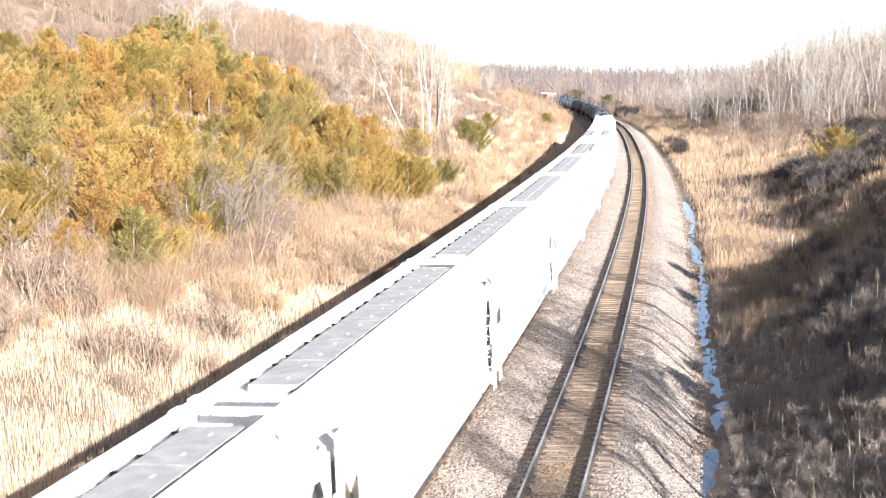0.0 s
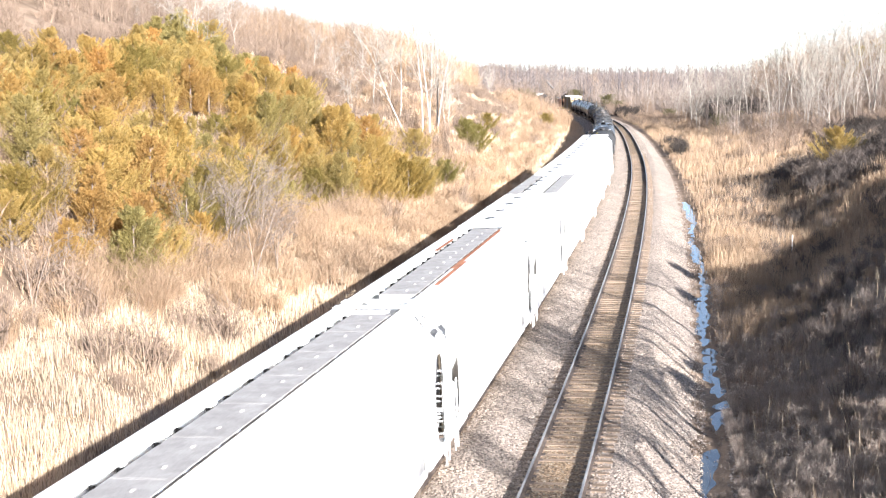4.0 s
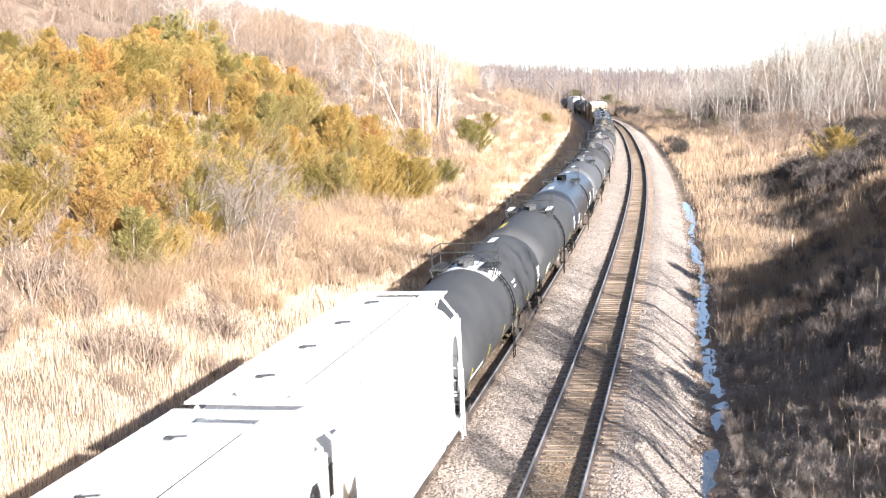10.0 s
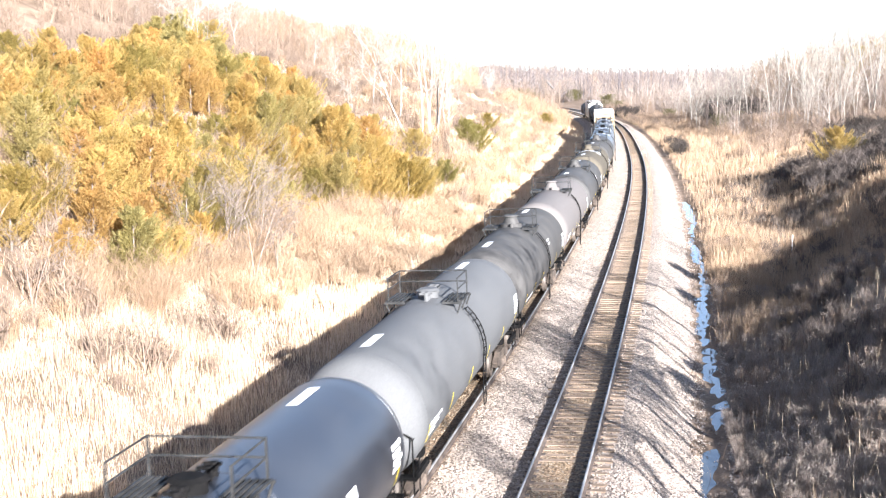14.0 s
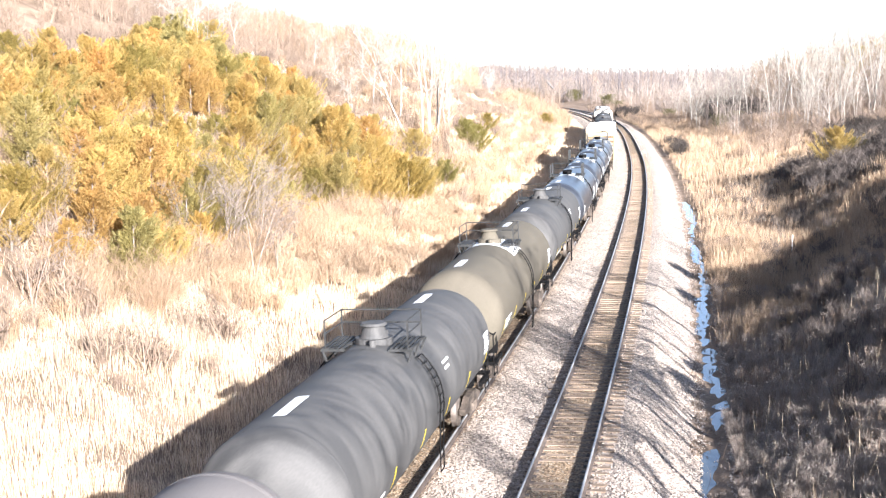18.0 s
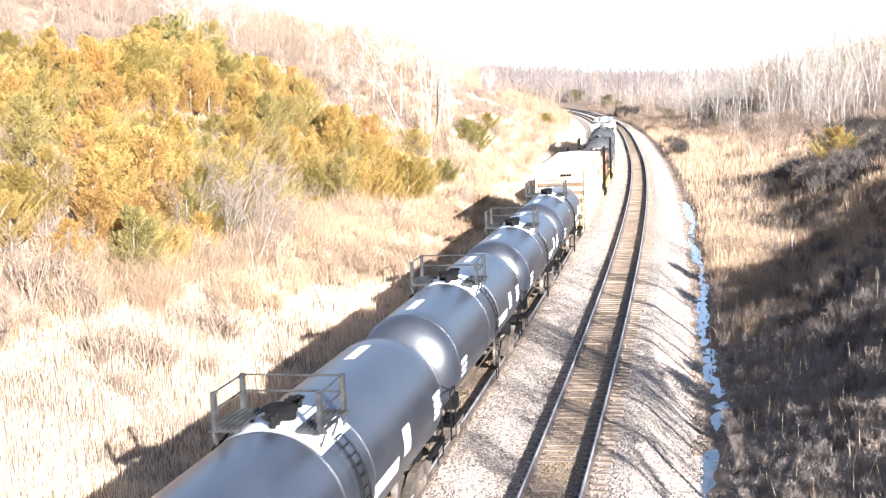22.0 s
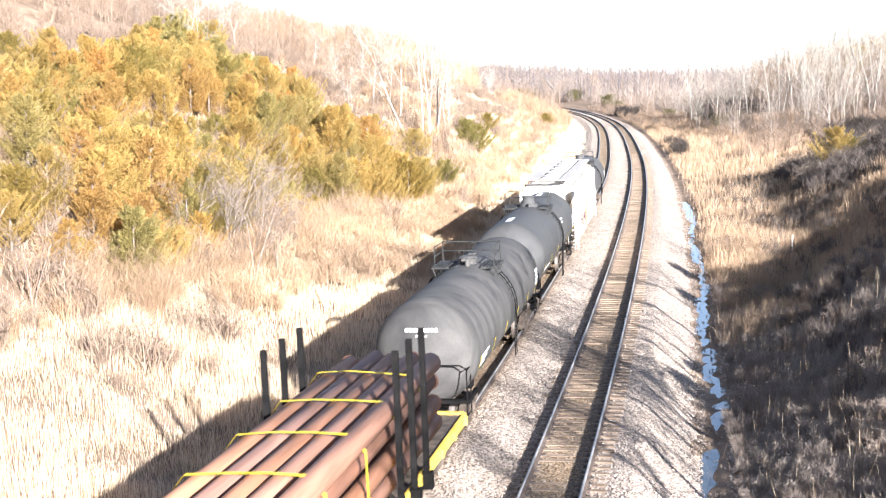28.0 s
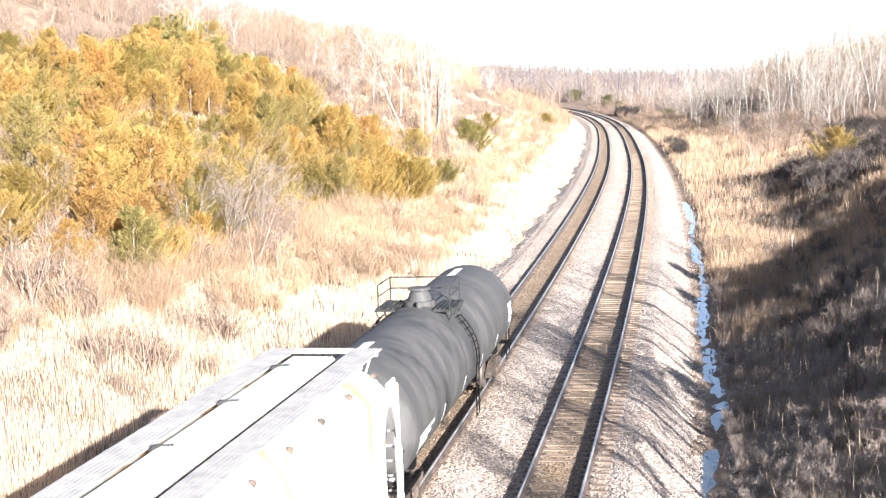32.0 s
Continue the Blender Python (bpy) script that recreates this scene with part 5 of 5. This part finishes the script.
            rod(bm, (x * p, -0.21, z), (x * p, 0.21, z), 0.016, 5)
        part("ladder", bm, M_BLACK, car)
    bm = bmesh.new()
    for z in (0.34, 0.66):
        rod(bm, (-1.02, RAIL, top + z), (1.02, RAIL, top + z), 0.02, 6)
    part("cross_rail", bm, M_PLATFORM, car)
    # underframe
    for y in (-1, 1):
        bm = bmesh.new()
        box(bm, 0, y * (half - 1.3), 0.95, 0.5, 2.7, 0.3, bevel=0.02)
        box(bm, 0, y * (half - 1.9), 1.2, 2.3, 0.4, 0.45, bevel=0.03)
        box(bm, 0, y * (half - 0.12), 1.0, 2.7, 0.24, 0.1)
        box(bm, 1.3, y * (half - 0.85), 0.98, 0.1, 1.5, 0.14)
        box(bm, -1.3, y * (half - 0.85), 0.98, 0.1, 1.5, 0.14)
        part("end_sill", bm, M_BLACK, car)
        bm = bmesh.new()
        bent(bm, [(-1.3, y * (half - 0.05), 0.6), (-1.3, y * (half - 0.05), 1.95), (-1.1, y * (half - 0.05), 2.05), (1.1, y * (half - 0.05), 2.05), (1.3, y * (half - 0.05), 1.95), (1.3, y * (half - 0.05), 0.6)], 0.022, 5)
        for x in (-1.3, 1.3):
            bent(bm, [(x, y * (half - 0.05), 1.9), (x, y * (half - 0.7), 1.9), (x, y * (half - 0.7), 0.5)], 0.02, 5)
            rod(bm, (x, y * (half - 0.05), 0.6), (x, y * (half - 0.5), 0.6), 0.02, 5)
        part("end_rail", bm, M_BLACK, car)
    bm = bmesh.new()
    rod(bm, (0.35, -0.9, 0.85), (0.35, 0.4, 0.85), 0.2, 12)
    box(bm, -0.3, 0.6, 0.8, 0.4, 0.6, 0.35)
    rod(bm, (0.7, -half + 2.2, 0.75), (0.7, half - 2.2, 0.75), 0.025, 5)
    box(bm, 0, 0, 1.02, 0.35, 0.9, 0.3)
    part("brake_gear", bm, M_GRIME, car)
    def mark(name, mat, label, *where):
        part(name, shell_patch(bmesh.new(), radius, zc, *where), mat, car, label)

    if top_mark:
        for y in (-body + 2.4, body - 2.4):
            mark("roof_marking", M_PATCH, "white warning panel", y - 0.75, y + 0.75, -9, 1, 0.006, 3)
    if front_panel:
        mark("roof_marking", M_YELLOW, "long yellow warning panel", -body + 1.5, -body + 3.4, -22, -13, 0.006, 3)
    for s in (-1, 1):
        if yellow:
            for y in np.linspace(-body + 1.2, body - 1.2, 6):
                mark("reflector_stripe", M_PATCH if pale_stripe else M_YELLOW, "pale reflective stripe" if pale_stripe else "yellow reflective stripe", y - 0.05, y + 0.05, s * 98, s * 116, 0.006, 3)
        if paint == "gloss":
            mark("side_marking", M_PATCH, "large white lettering panel", 0.9, 2.9, s * 92, s * 104, 0.006, 5)
            mark("side_marking", M_PATCH, "round white emblem", 3.4, 4.0, s * 76, s * 98, 0.006, 5)
            for k in range(3):
                mark("side_marking", M_PATCH, "white data line", -body + 1.0 + 0.1 * k, -body + 1.9, s * (86 + 8 * k), s * (91 + 8 * k), 0.006, 2)
        elif side_mark == "panel":
            for k in range(3):
                mark("side_marking", M_PATCH, "white stencilled line", -body + 1.3, -body + 2.7 - 0.3 * k, s * (98 + 5 * k), s * (101 + 5 * k), 0.006, 2)
        else:
            mark("side_marking", M_PATCH, "long white data strip", -body + 1.2, -body + 3.4, s * 108, s * 112, 0.006, 2)
            for k in range(2):
                mark("side_marking", M_PATCH, "white stencilled line", 1.4, 2.1 - 0.2 * k, s * (62 + 6 * k), s * (64.5 + 6 * k), 0.006, 2)
        for k in range(4):
            mark("side_marking", M_PATCH, "white line of the data panel", body - 1.75, body - 1.0 - 0.12 * (k % 2), s * (78 + 6 * k), s * (82.4 + 6 * k), 0.006, 2)
    for e in (-1, 1) if number else ():
        # number bars high on the head, following its slope
        bm = bmesh.new()
        for row, (r0, r1, size, n) in enumerate(((0.97, 0.16, 0.075, 8), (0.81, 0.105, 0.04, 5)) if front_panel else ((0.76, 0.09, 0.075, 8), (0.6, 0.055, 0.04, 5))):
            for k in range(n):
                x = (k - (n - 1) / 2) * size * 1.5 + (size if k >= n // 2 else 0) - size / 2
                box(bm, x, e * (body - r1 * 1.02 + 0.03), zc + r0 * radius / 1.5, size, 0.02, size * 1.5, Matrix.Rotation(e * ((0.45 if front_panel else 0.27) - 0.1 * row), 4, "X"))
        part("end_marking", bm, M_YELLOW if front_panel else M_PATCH, car, "small %s number bars" % ("yellow" if front_panel else "white"))
    running_gear(car, half, 1.75)
    return car


def box_car(length):
    car = tagged(new("boxcar"), "cream ribbed-side boxcar with a white roof", "boxcar", "cars of the freight train")
    half, w, z0, z1 = (length - 1.7) / 2, 1.48, 1.05, 4.5
    bm = bmesh.new()
    box(bm, 0, 0, (z0 + z1) / 2, 2 * w, 2 * half - 0.12, z1 - z0)
    part("body", bm, M_CREAM, car)
    bm = bmesh.new()
    sec = [(-w - 0.05, z1 - 0.02), (-w - 0.05, z1 + 0.06), (0, z1 + 0.14), (w + 0.05, z1 + 0.06), (w + 0.05, z1 - 0.02)]
    rings = [[bm.verts.new((x, y, z)) for x, z in sec] for y in (-half - 0.02, half + 0.02)]
    for i in range(5):
        bm.faces.new((rings[0][i], rings[0][(i + 1) % 5], rings[1][(i + 1) % 5], rings[1][i]))
    bm.faces.new(rings[0][::-1])
    bm.faces.new(rings[1])
    bmesh.ops.recalc_face_normals(bm, faces=bm.faces)
    roof = part("roof", bm, M_WHITE, car, "bright white sheet roof")
    bm = bmesh.new()
    for y in np.arange(-half + 0.8, half - 0.5, 1.15):
        for x in (-1, 1):
            box(bm, x * 0.75, y, z1 + 0.115, 1.5, 0.07, 0.05, Matrix.Rotation(x * 0.055, 4, "Y"))
    part("roof_seam", bm, M_WHITE, roof)
    for x in (-1, 1):
        for y in np.arange(-half + 0.45, half - 0.3, 0.98):
            if abs(y) < 1.7:
                continue
            bm = bmesh.new()
            box(bm, x * (w + 0.045), y, (z0 + z1) / 2, 0.09, 0.12, z1 - z0 - 0.1, bevel=0.02)
            part("side_post", bm, M_CREAM, car)
        bm = bmesh.new()
        box(bm, x * (w + 0.06), 0, 2.75, 0.1, 3.1, 3.2, bevel=0.02)
        door = part("door", bm, M_CREAM, car, "plug door with lock rods")
        bm = bmesh.new()
        for y in (-1.1, -0.4, 0.4, 1.1):
            rod(bm, (x * (w + 0.14), y, 1.25), (x * (w + 0.14), y, 4.2), 0.03, 6)
        box(bm, x * (w + 0.15), 0, 2.3, 0.04, 2.6, 0.09)
        part("lock_rod", bm, M_ROOFGREY, door)
        bm = bmesh.new()
        box(bm, x * (w + 0.05), 0, z0 - 0.06, 0.12, 2 * half - 0.5, 0.2)
        part("side_sill", bm, M_CREAM, car)
        bm = bmesh.new()
        for k in range(5):
            box(bm, x * (w + 0.1), half - 4.4 + 0.5 * k, 3.2, 0.01, 0.32, 0.5)
        part("side_marking", bm, M_RUST, car, "faded brown lettering bars")
        for y in (-1, 1):
            part("ladder", cached("ladder:box", ladder_shape(0.7, 2.6), M_CREAM), None, car, "", Matrix.Translation((x * (w + 0.1), y * (half - 0.4), 0)))
            part("ladder", cached("ladder:boxend", ladder_shape(0.7, 2.9, 0.42, False), M_CREAM), None, car, "", Matrix.Translation((x * (w - 0.35), y * (half + 0.12), 0)))
    for y in (-1, 1):
        # darker brown sheet that shows between the cream ribs
        part("end_wall", box(bmesh.new(), 0, y * (half - 0.05), 2.45, 2 * w - 0.1, 0.04, 2.7), M_RIB_GAP, car, "dark brown recesses between the end ribs")
        for k in range(6):
            bm = bmesh.new()
            box(bm, 0, y * half, 1.35 + 0.5 * k, 2 * w - 0.2, 0.16, 0.27, bevel=0.06)
            part("end_rib", bm, M_CREAM, car)
        for x in (-1, 1):
            part("corner_post", box(bmesh.new(), x * w, y * (half - 0.02), (z0 + z1) / 2, 0.14, 0.14, z1 - z0, bevel=0.02), M_CREAM, car)
        bm = bmesh.new()
        for k in range(4):
            box(bm, 0.1 + 0.17 * k, y * (half + 0.0), 4.2, 0.1, 0.14, 0.12)
        part("end_marking", bm, M_BLACK, car)
        bm = bmesh.new()
        box(bm, 0, y * (half - 0.7), 0.9, 0.5, 1.6, 0.34)
        part("draft_sill", bm, M_GRIME, car)
        bm = bmesh.new()
        rod(bm, (-0.7, y * (half + 0.2), 2.2), (-0.7, y * (half + 0.26), 2.2), 0.28, 16)
        part("brake_wheel", bm, M_GRIME, car)
    running_gear(car, half + 0.3, 2.7)
    return car


def flat_car(length):
    car = tagged(new("flatcar"), "long yellow flatcar with dark steel stakes", "flatcar", "cars of the freight train")
    half = (length - 1.1) / 2
    bm = bmesh.new()
    box(bm, 0, 0, 1.02, 2.7, 2 * half, 0.12)
    part("deck", bm, M_GRIME, car, "dark worn plank deck")
    for x in (-1, 1):
        bm = bmesh.new()
        box(bm, x * 1.38, 0, 0.98, 0.1, 2 * half, 0.3, bevel=0.02)
        for y in np.arange(-half + 0.8, half, 1.5):
            box(bm, x * 1.46, y, 0.98, 0.08, 0.16, 0.22)
        part("side_sill", bm, M_DECK, car)
        for yy in STAKES:
            for k in (-1.22, 0.0, 1.22):
                bm = bmesh.new()
                for d in (-0.06, 0.06):
                    box(bm, 0.07 + x * 1.44, yy + k + d * 0.7, 2.7, 0.13, 0.03, 3.6)
                box(bm, 0.07 + x * 1.49, yy + k, 2.7, 0.03, 0.08, 3.5)
                box(bm, 0.07 + x * 1.46, yy + k, 0.95, 0.24, 0.26, 0.4)
                part("stake", bm, M_BLACK, car)
    bm = bmesh.new()
    box(bm, 0, 0, 0.72, 0.7, 2 * half - 5.5, 0.5, bevel=0.05)
    part("centre_sill", bm, M_DECK, car)
    for y in (-1, 1):
        bm = bmesh.new()
        box(bm, 0, y * (half - 0.06), 0.98, 2.7, 0.14, 0.34)
        part("end_sill", bm, M_DECK, car)
    running_gear(car, half, 2.2)
    return car


def pole_load(yc, span):
    """Bundles of treated poles strapped on the flatcar."""
    load = tagged(new("pole_load"), "stack of reddish-brown treated poles with yellow straps", "poles")
    r = np.random.RandomState(17)
    z, row = 1.3 + 0.17, 0
    while row < 4:
        n = 5
        for k in range(n):
            x = (k - (n - 1) / 2) * 0.51 + 0.09 * (row % 2 - 0.5) + 0.03 * r.randn()
            rad = 0.235 + 0.055 * r.rand()
            e0, e1 = 0.8 * r.rand(), 0.1 * row + 0.8 * r.rand()
            bm = bmesh.new()
            rod(bm, (x + 0.02 * r.randn(), yc - span / 2 + e0, z), (x + 0.02 * r.randn(), yc + span / 2 - e1, z + 0.01 * r.randn()), rad, 14, rad * 0.9)
            for f in bm.faces:
                f.smooth = abs(f.normal.y) < 0.5
            pole = part("pole", bm, M_POLE, load)
            for ye, re in ((yc - span / 2 + e0, rad), (yc + span / 2 - e1, rad * 0.9)):
                part("end_face", rod(bmesh.new(), (x, ye - 0.012, z), (x, ye + 0.012, z), re * 1.03, 14), M_POLE_END, pole, "dark sawn end of the pole")
        z += 0.54
        row += 1
    top = z - 0.54 + 0.28
    for y in np.linspace(yc - span / 2 + 1.2, yc + span / 2 - 3.2, 8):
        bm = bmesh.new()
        path = [(-1.42, 1.15), (-1.4, top - 0.4), (-1.12, top - 0.02), (-0.4, top + 0.02), (0.4, top + 0.02), (1.12, top - 0.02), (1.38, top - 0.4), (1.4, 1.15)]
        drift = 0.25 * r.randn()
        vs = []
        for i, (x, zz) in enumerate(path):
            sway = drift * (i - 3.5) / 3.5 + 0.05 * r.randn()
            vs.append([bm.verts.new((x * 1.005, y + sway + d, zz)) for d in (-0.065, 0.065)])
        for a, b in zip(vs, vs[1:]):
            bm.faces.new((a[0], a[1], b[1], b[0]))
        bmesh.ops.solidify(bm, geom=bm.faces[:], thickness=0.008)
        part("strap", bm, M_STRAP, load)
    return load


# ---- the train, front to rear: kind and coupler-to-coupler stretch ----
LONG = "white long covered hopper with trough hatches"
SHORT = "white two-bay covered hopper with white roof walkways"
GRATED = "white covered hopper with grey grated roof walkways"
CARS = []


def place(ob, a, b, aside=0.0):
    CARS.append((ob, (a + b) / 2, aside))


for a, b in ((-24.4, -6.7), (-6.7, 10.7), (10.7, 28.3), (28.3, 46.1), (46.1, 63.7), (63.7, 81.0)):
    place(hopper_car(b - a, "trough", LONG), a, b)
streaked = CARS[-1][0]
for x, y0, y1 in ((0.66, -3.0, 6.5), (0.78, -6.0, -1.5), (-0.62, 1.0, 4.0)):
    part("rust_streak", box(bmesh.new(), x, (y0 + y1) / 2, 4.604, 0.13, y1 - y0, 0.006), M_RUST, streaked, "rust streak on the white roof walkway")
for a, b in ((81.0, 93.9), (93.9, 106.3), (106.3, 118.9), (118.9, 131.7), (131.7, 144.6), (144.6, 156.8)):
    plain = b - a > 12.5 or a > 140
    place(hopper_car(b - a, "grated", SHORT if plain else GRATED, plain=plain), a, b)
TANKS = [(156.9, 176.1, "matte", "open", 1), (176.1, 194.2, "matte", "open", 1), (194.2, 211.8, "gloss", "open", 0), (211.8, 229.9, "grey", "open", 0), (229.9, 247.6, "worn", "housing", 0),
         (247.6, 265.9, "pale", "housing", 0), (265.9, 284.5, "streaked", "housing", 0), (284.5, 302.2, "brown", "housing", 1), (302.2, 320.0, "worn", "housing", 0), (320.0, 338.0, "gloss", "open", 1),
         (338.0, 353.4, "gloss", "open", 1), (353.4, 368.2, "gloss", "open", 1), (368.2, 382.8, "gloss", "open", 1), (431.9, 449.6, "worn", "open", 0), (449.6, 467.0, "matte", "housing", 0), (485.0, 502.6, "streaked", "housing", 0)]
TALL = {7: 0.12, 8: 0.12, 14: 0.22}
for i, (a, b, paint, dome, pad) in enumerate(TANKS):
    fat = 1.54 if b - a > 16 else 1.42
    rise = (2.25 if fat > 1.45 else 2.38) + TALL.get(i, 0.0)
    reach = 0.25 if 6 <= i <= 13 else 0.62
    place(tank_car(b - a, paint, PAINTS[paint][1] + (" with white plank walkways" if i == 1 else " with white manway pad" if pad else " with top railings"), fat, rise, dome, i not in (1, 5, 13), paint != "gloss" or i < 4, "panel" if i % 2 or paint == "gloss" else "bars", bool(pad) and i != 1, i == 1, i == 1, reach, i == 15, i in (1, 3, 9, 13, 14)), a, b, -0.07)
place(box_car(19.7), 382.6, 402.3)
STAKES = (-8.7, 7.5)
place(flat_car(29.2), 402.3, 431.5)
place(pole_load(1.1, 22.4), 402.3, 431.5)
rusty = hopper_car(18.0, "grated", "rust-streaked white covered hopper with grated roof walkways", tone=M_STAINED)
place(rusty, 466.5, 484.5)
for i in range(9):
    bm = bmesh.new()
    y, z = -5.2 + 0.5 * i, 1.75 + 0.14 * (i % 3)
    for dy, dz, tilt, tall in ((0.0, 0.0, 0.3, 0.8), (0.16, -0.12, -0.5, 0.55), (0.05, 0.3, 1.2, 0.3)):
        box(bm, 1.562, y + dy, z + dz, 0.012, 0.06, tall - 0.1 * (i % 2), Matrix.Rotation(tilt * (1 - 2 * (i % 2)), 4, "X"))
    part("side_marking", bm, M_RUST if i % 4 == 3 else M_PURPLE, rusty, "thin sprayed scrawl")
for i in range(6):
    bm = bmesh.new()
    box(bm, 0.35 + 0.11 * i + 0.08 * (i > 2), -8.75, 4.1, 0.07, 0.03, 0.1)
    part("end_marking", bm, M_ROOFGREY, rusty, "small grey number bar")


# ---- sleepers, loose stones ----
def tie_shape(bm):
    box(bm, 0, 0, -0.328, 2.6, 0.23, 0.18, bevel=0.015)


def ties():
    me = cached("tie", tie_shape, M_TIE)
    r = np.random.RandomState(9)
    for i in range(300):
        s = 16 + 0.5 * i
        x, y = at_line(s, 0.03 * r.randn())
        t = float(np.interp(s, LINE_S, LINE_T))
        part("tie", me, None, tracks[0], "", Matrix.Translation((float(x), float(y), 0.012 * r.randn() + 0.004)) @ Matrix.Rotation(-t + 0.012 * r.randn(), 4, "Z") @ Matrix.Rotation(-CANT, 4, "Y"))
    V, F = [], []
    corner = np.array([[-1.3, -0.115, -0.25], [1.3, -0.115, -0.25], [1.3, 0.115, -0.25], [-1.3, 0.115, -0.25], [-1.3, -0.115, -0.34], [1.3, -0.115, -0.34], [1.3, 0.115, -0.34], [-1.3, 0.115, -0.34]])
    face = np.array([[0, 1, 2, 3], [0, 4, 5, 1], [1, 5, 6, 2], [2, 6, 7, 3], [3, 7, 4, 0]])
    for s in np.arange(16, 330, 0.5):
        x, y = at_line(s, -GAP)
        t = float(np.interp(s, LINE_S, LINE_T))
        c = corner * [1, 1, 1] + [0, 0, -0.01 * r.rand()]
        V.append(np.stack([c[:, 0] * math.cos(t) + c[:, 1] * math.sin(t) + x, -c[:, 0] * math.sin(t) + c[:, 1] * math.cos(t) + y, c[:, 2] + CANT * c[:, 0]], -1))
        F.append(face + 8 * len(F))
    tagged(part("ties", mesh_np("ties", np.concatenate(V), np.concatenate(F), M_TIE), None, tracks[1]), kind="stuff")


def tie_plates(track, c):
    """Rusty plates under both rails, one at each tie."""
    corner = np.array([[x, y, z] for z in (-0.23, -0.247) for x, y in ((-0.18, -0.1), (0.18, -0.1), (0.18, 0.1), (-0.18, 0.1))])
    face = np.array([[0, 1, 2, 3], [0, 4, 5, 1], [1, 5, 6, 2], [2, 6, 7, 3], [3, 7, 4, 0]])
    V, F = [], []
    for s in np.arange(16, 166, 0.5):
        t = float(np.interp(s, LINE_S, LINE_T))
        for o in (-0.755, 0.755):
            x, y = at_line(s, c + o)
            V.append(np.stack([corner[:, 0] * math.cos(t) + corner[:, 1] * math.sin(t) + x, -corner[:, 0] * math.sin(t) + corner[:, 1] * math.cos(t) + y, corner[:, 2] + CANT * (o + corner[:, 0]) + 0.008], -1))
            F.append(face + 8 * len(F))
    tagged(part("tie_plates", mesh_np("tie_plates", np.concatenate(V), np.concatenate(F), M_STEEL), None, track), kind="stuff")


def stones(n, s0, s1, u0, u1, seed, size, mat, label, zfun, inside=False, spread=2.0):
    r = np.random.RandomState(seed)
    s, u = s0 + (s1 - s0) * r.rand(n) ** spread, u0 + (u1 - u0) * r.rand(n)
    # few on the sleepers' middle, none on the rails
    off = np.minimum(np.abs(np.abs(u) - 0.755), np.abs(np.abs(u + GAP) - 0.755))
    keep = (off > 0.13) & ((np.minimum(np.abs(u), np.abs(u + GAP)) < 0.68) == inside)
    s, u = s[keep], u[keep]
    n = len(s)
    x, y = at_line(s, u)
    z = zfun(s, u) + 0.005
    base = np.array([[1, 0, 0], [-1, 0, 0], [0, 1, 0], [0, -1, 0], [0, 0, 0.8], [0, 0, -0.8]], float)
    k = size * (0.5 + 0.8 * r.rand(n, 1, 1))
    V = base[None] * k * (0.6 + 0.8 * r.rand(n, 6, 1))
    a = r.rand(n) * 6.283
    c, d = np.cos(a)[:, None], np.sin(a)[:, None]
    V = np.stack([V[..., 0] * c - V[..., 1] * d + x[:, None], V[..., 0] * d + V[..., 1] * c + y[:, None], V[..., 2] + z[:, None]], -1).reshape(-1, 3)
    f = np.array([[0, 2, 4], [2, 1, 4], [1, 3, 4], [3, 0, 4]])
    F = (np.arange(n)[:, None, None] * 6 + f[None]).reshape(-1, 3)
    tagged(new("loose_stones", mesh_np("loose_stones", V, F, mat)), label, "stones", kind="stuff")


stones(190000, 18, 340, -7.8, 3.9, 23, 0.036, M_STONE, "loose crushed ballast stones", lambda s, u: np.where(u > 3.3, np.maximum(bed_z(s, u), ground_z(s, u)), bed_z(s, u)), spread=2.9)
stones(34000, 18, 340, -4.8, 0.8, 29, 0.034, M_STONE_BROWN, "rust-brown ballast stones between the rails", bed_z, True, 2.9)
stones(16000, 20, 240, -8.3, -6.7, 25, 0.085, M_CINDER, "dark cinders at the foot of the ballast", lambda s, u: np.maximum(bed_z(s, u), ground_z(s, u)))
stones(11000, 19, 60, 4.5, 6.8, 27, 0.045, M_STONE, "washed pale gravel beside the ditch", ground_z)
ties()
for track, c in zip(tracks, (0.0, -GAP)):
    tie_plates(track, c)


def car_pose(q, t, aside):
    s = q - 220 - 15.1954 * (t - 16) - 0.00258 * (t - 16) ** 2
    x, y, th = left_at(s)
    return Matrix.Translation((x, y, 0)) @ Matrix.Rotation(-th, 4, "Z") @ Matrix.Rotation(-CANT, 4, "Y") @ Matrix.Translation((aside, 0, 0))


def motions():
    for ob, q, aside in CARS:
        walk(ob, [(float(t), car_pose(q, t, aside)) for t in np.arange(0, 32.01, 1.0)])


motions()
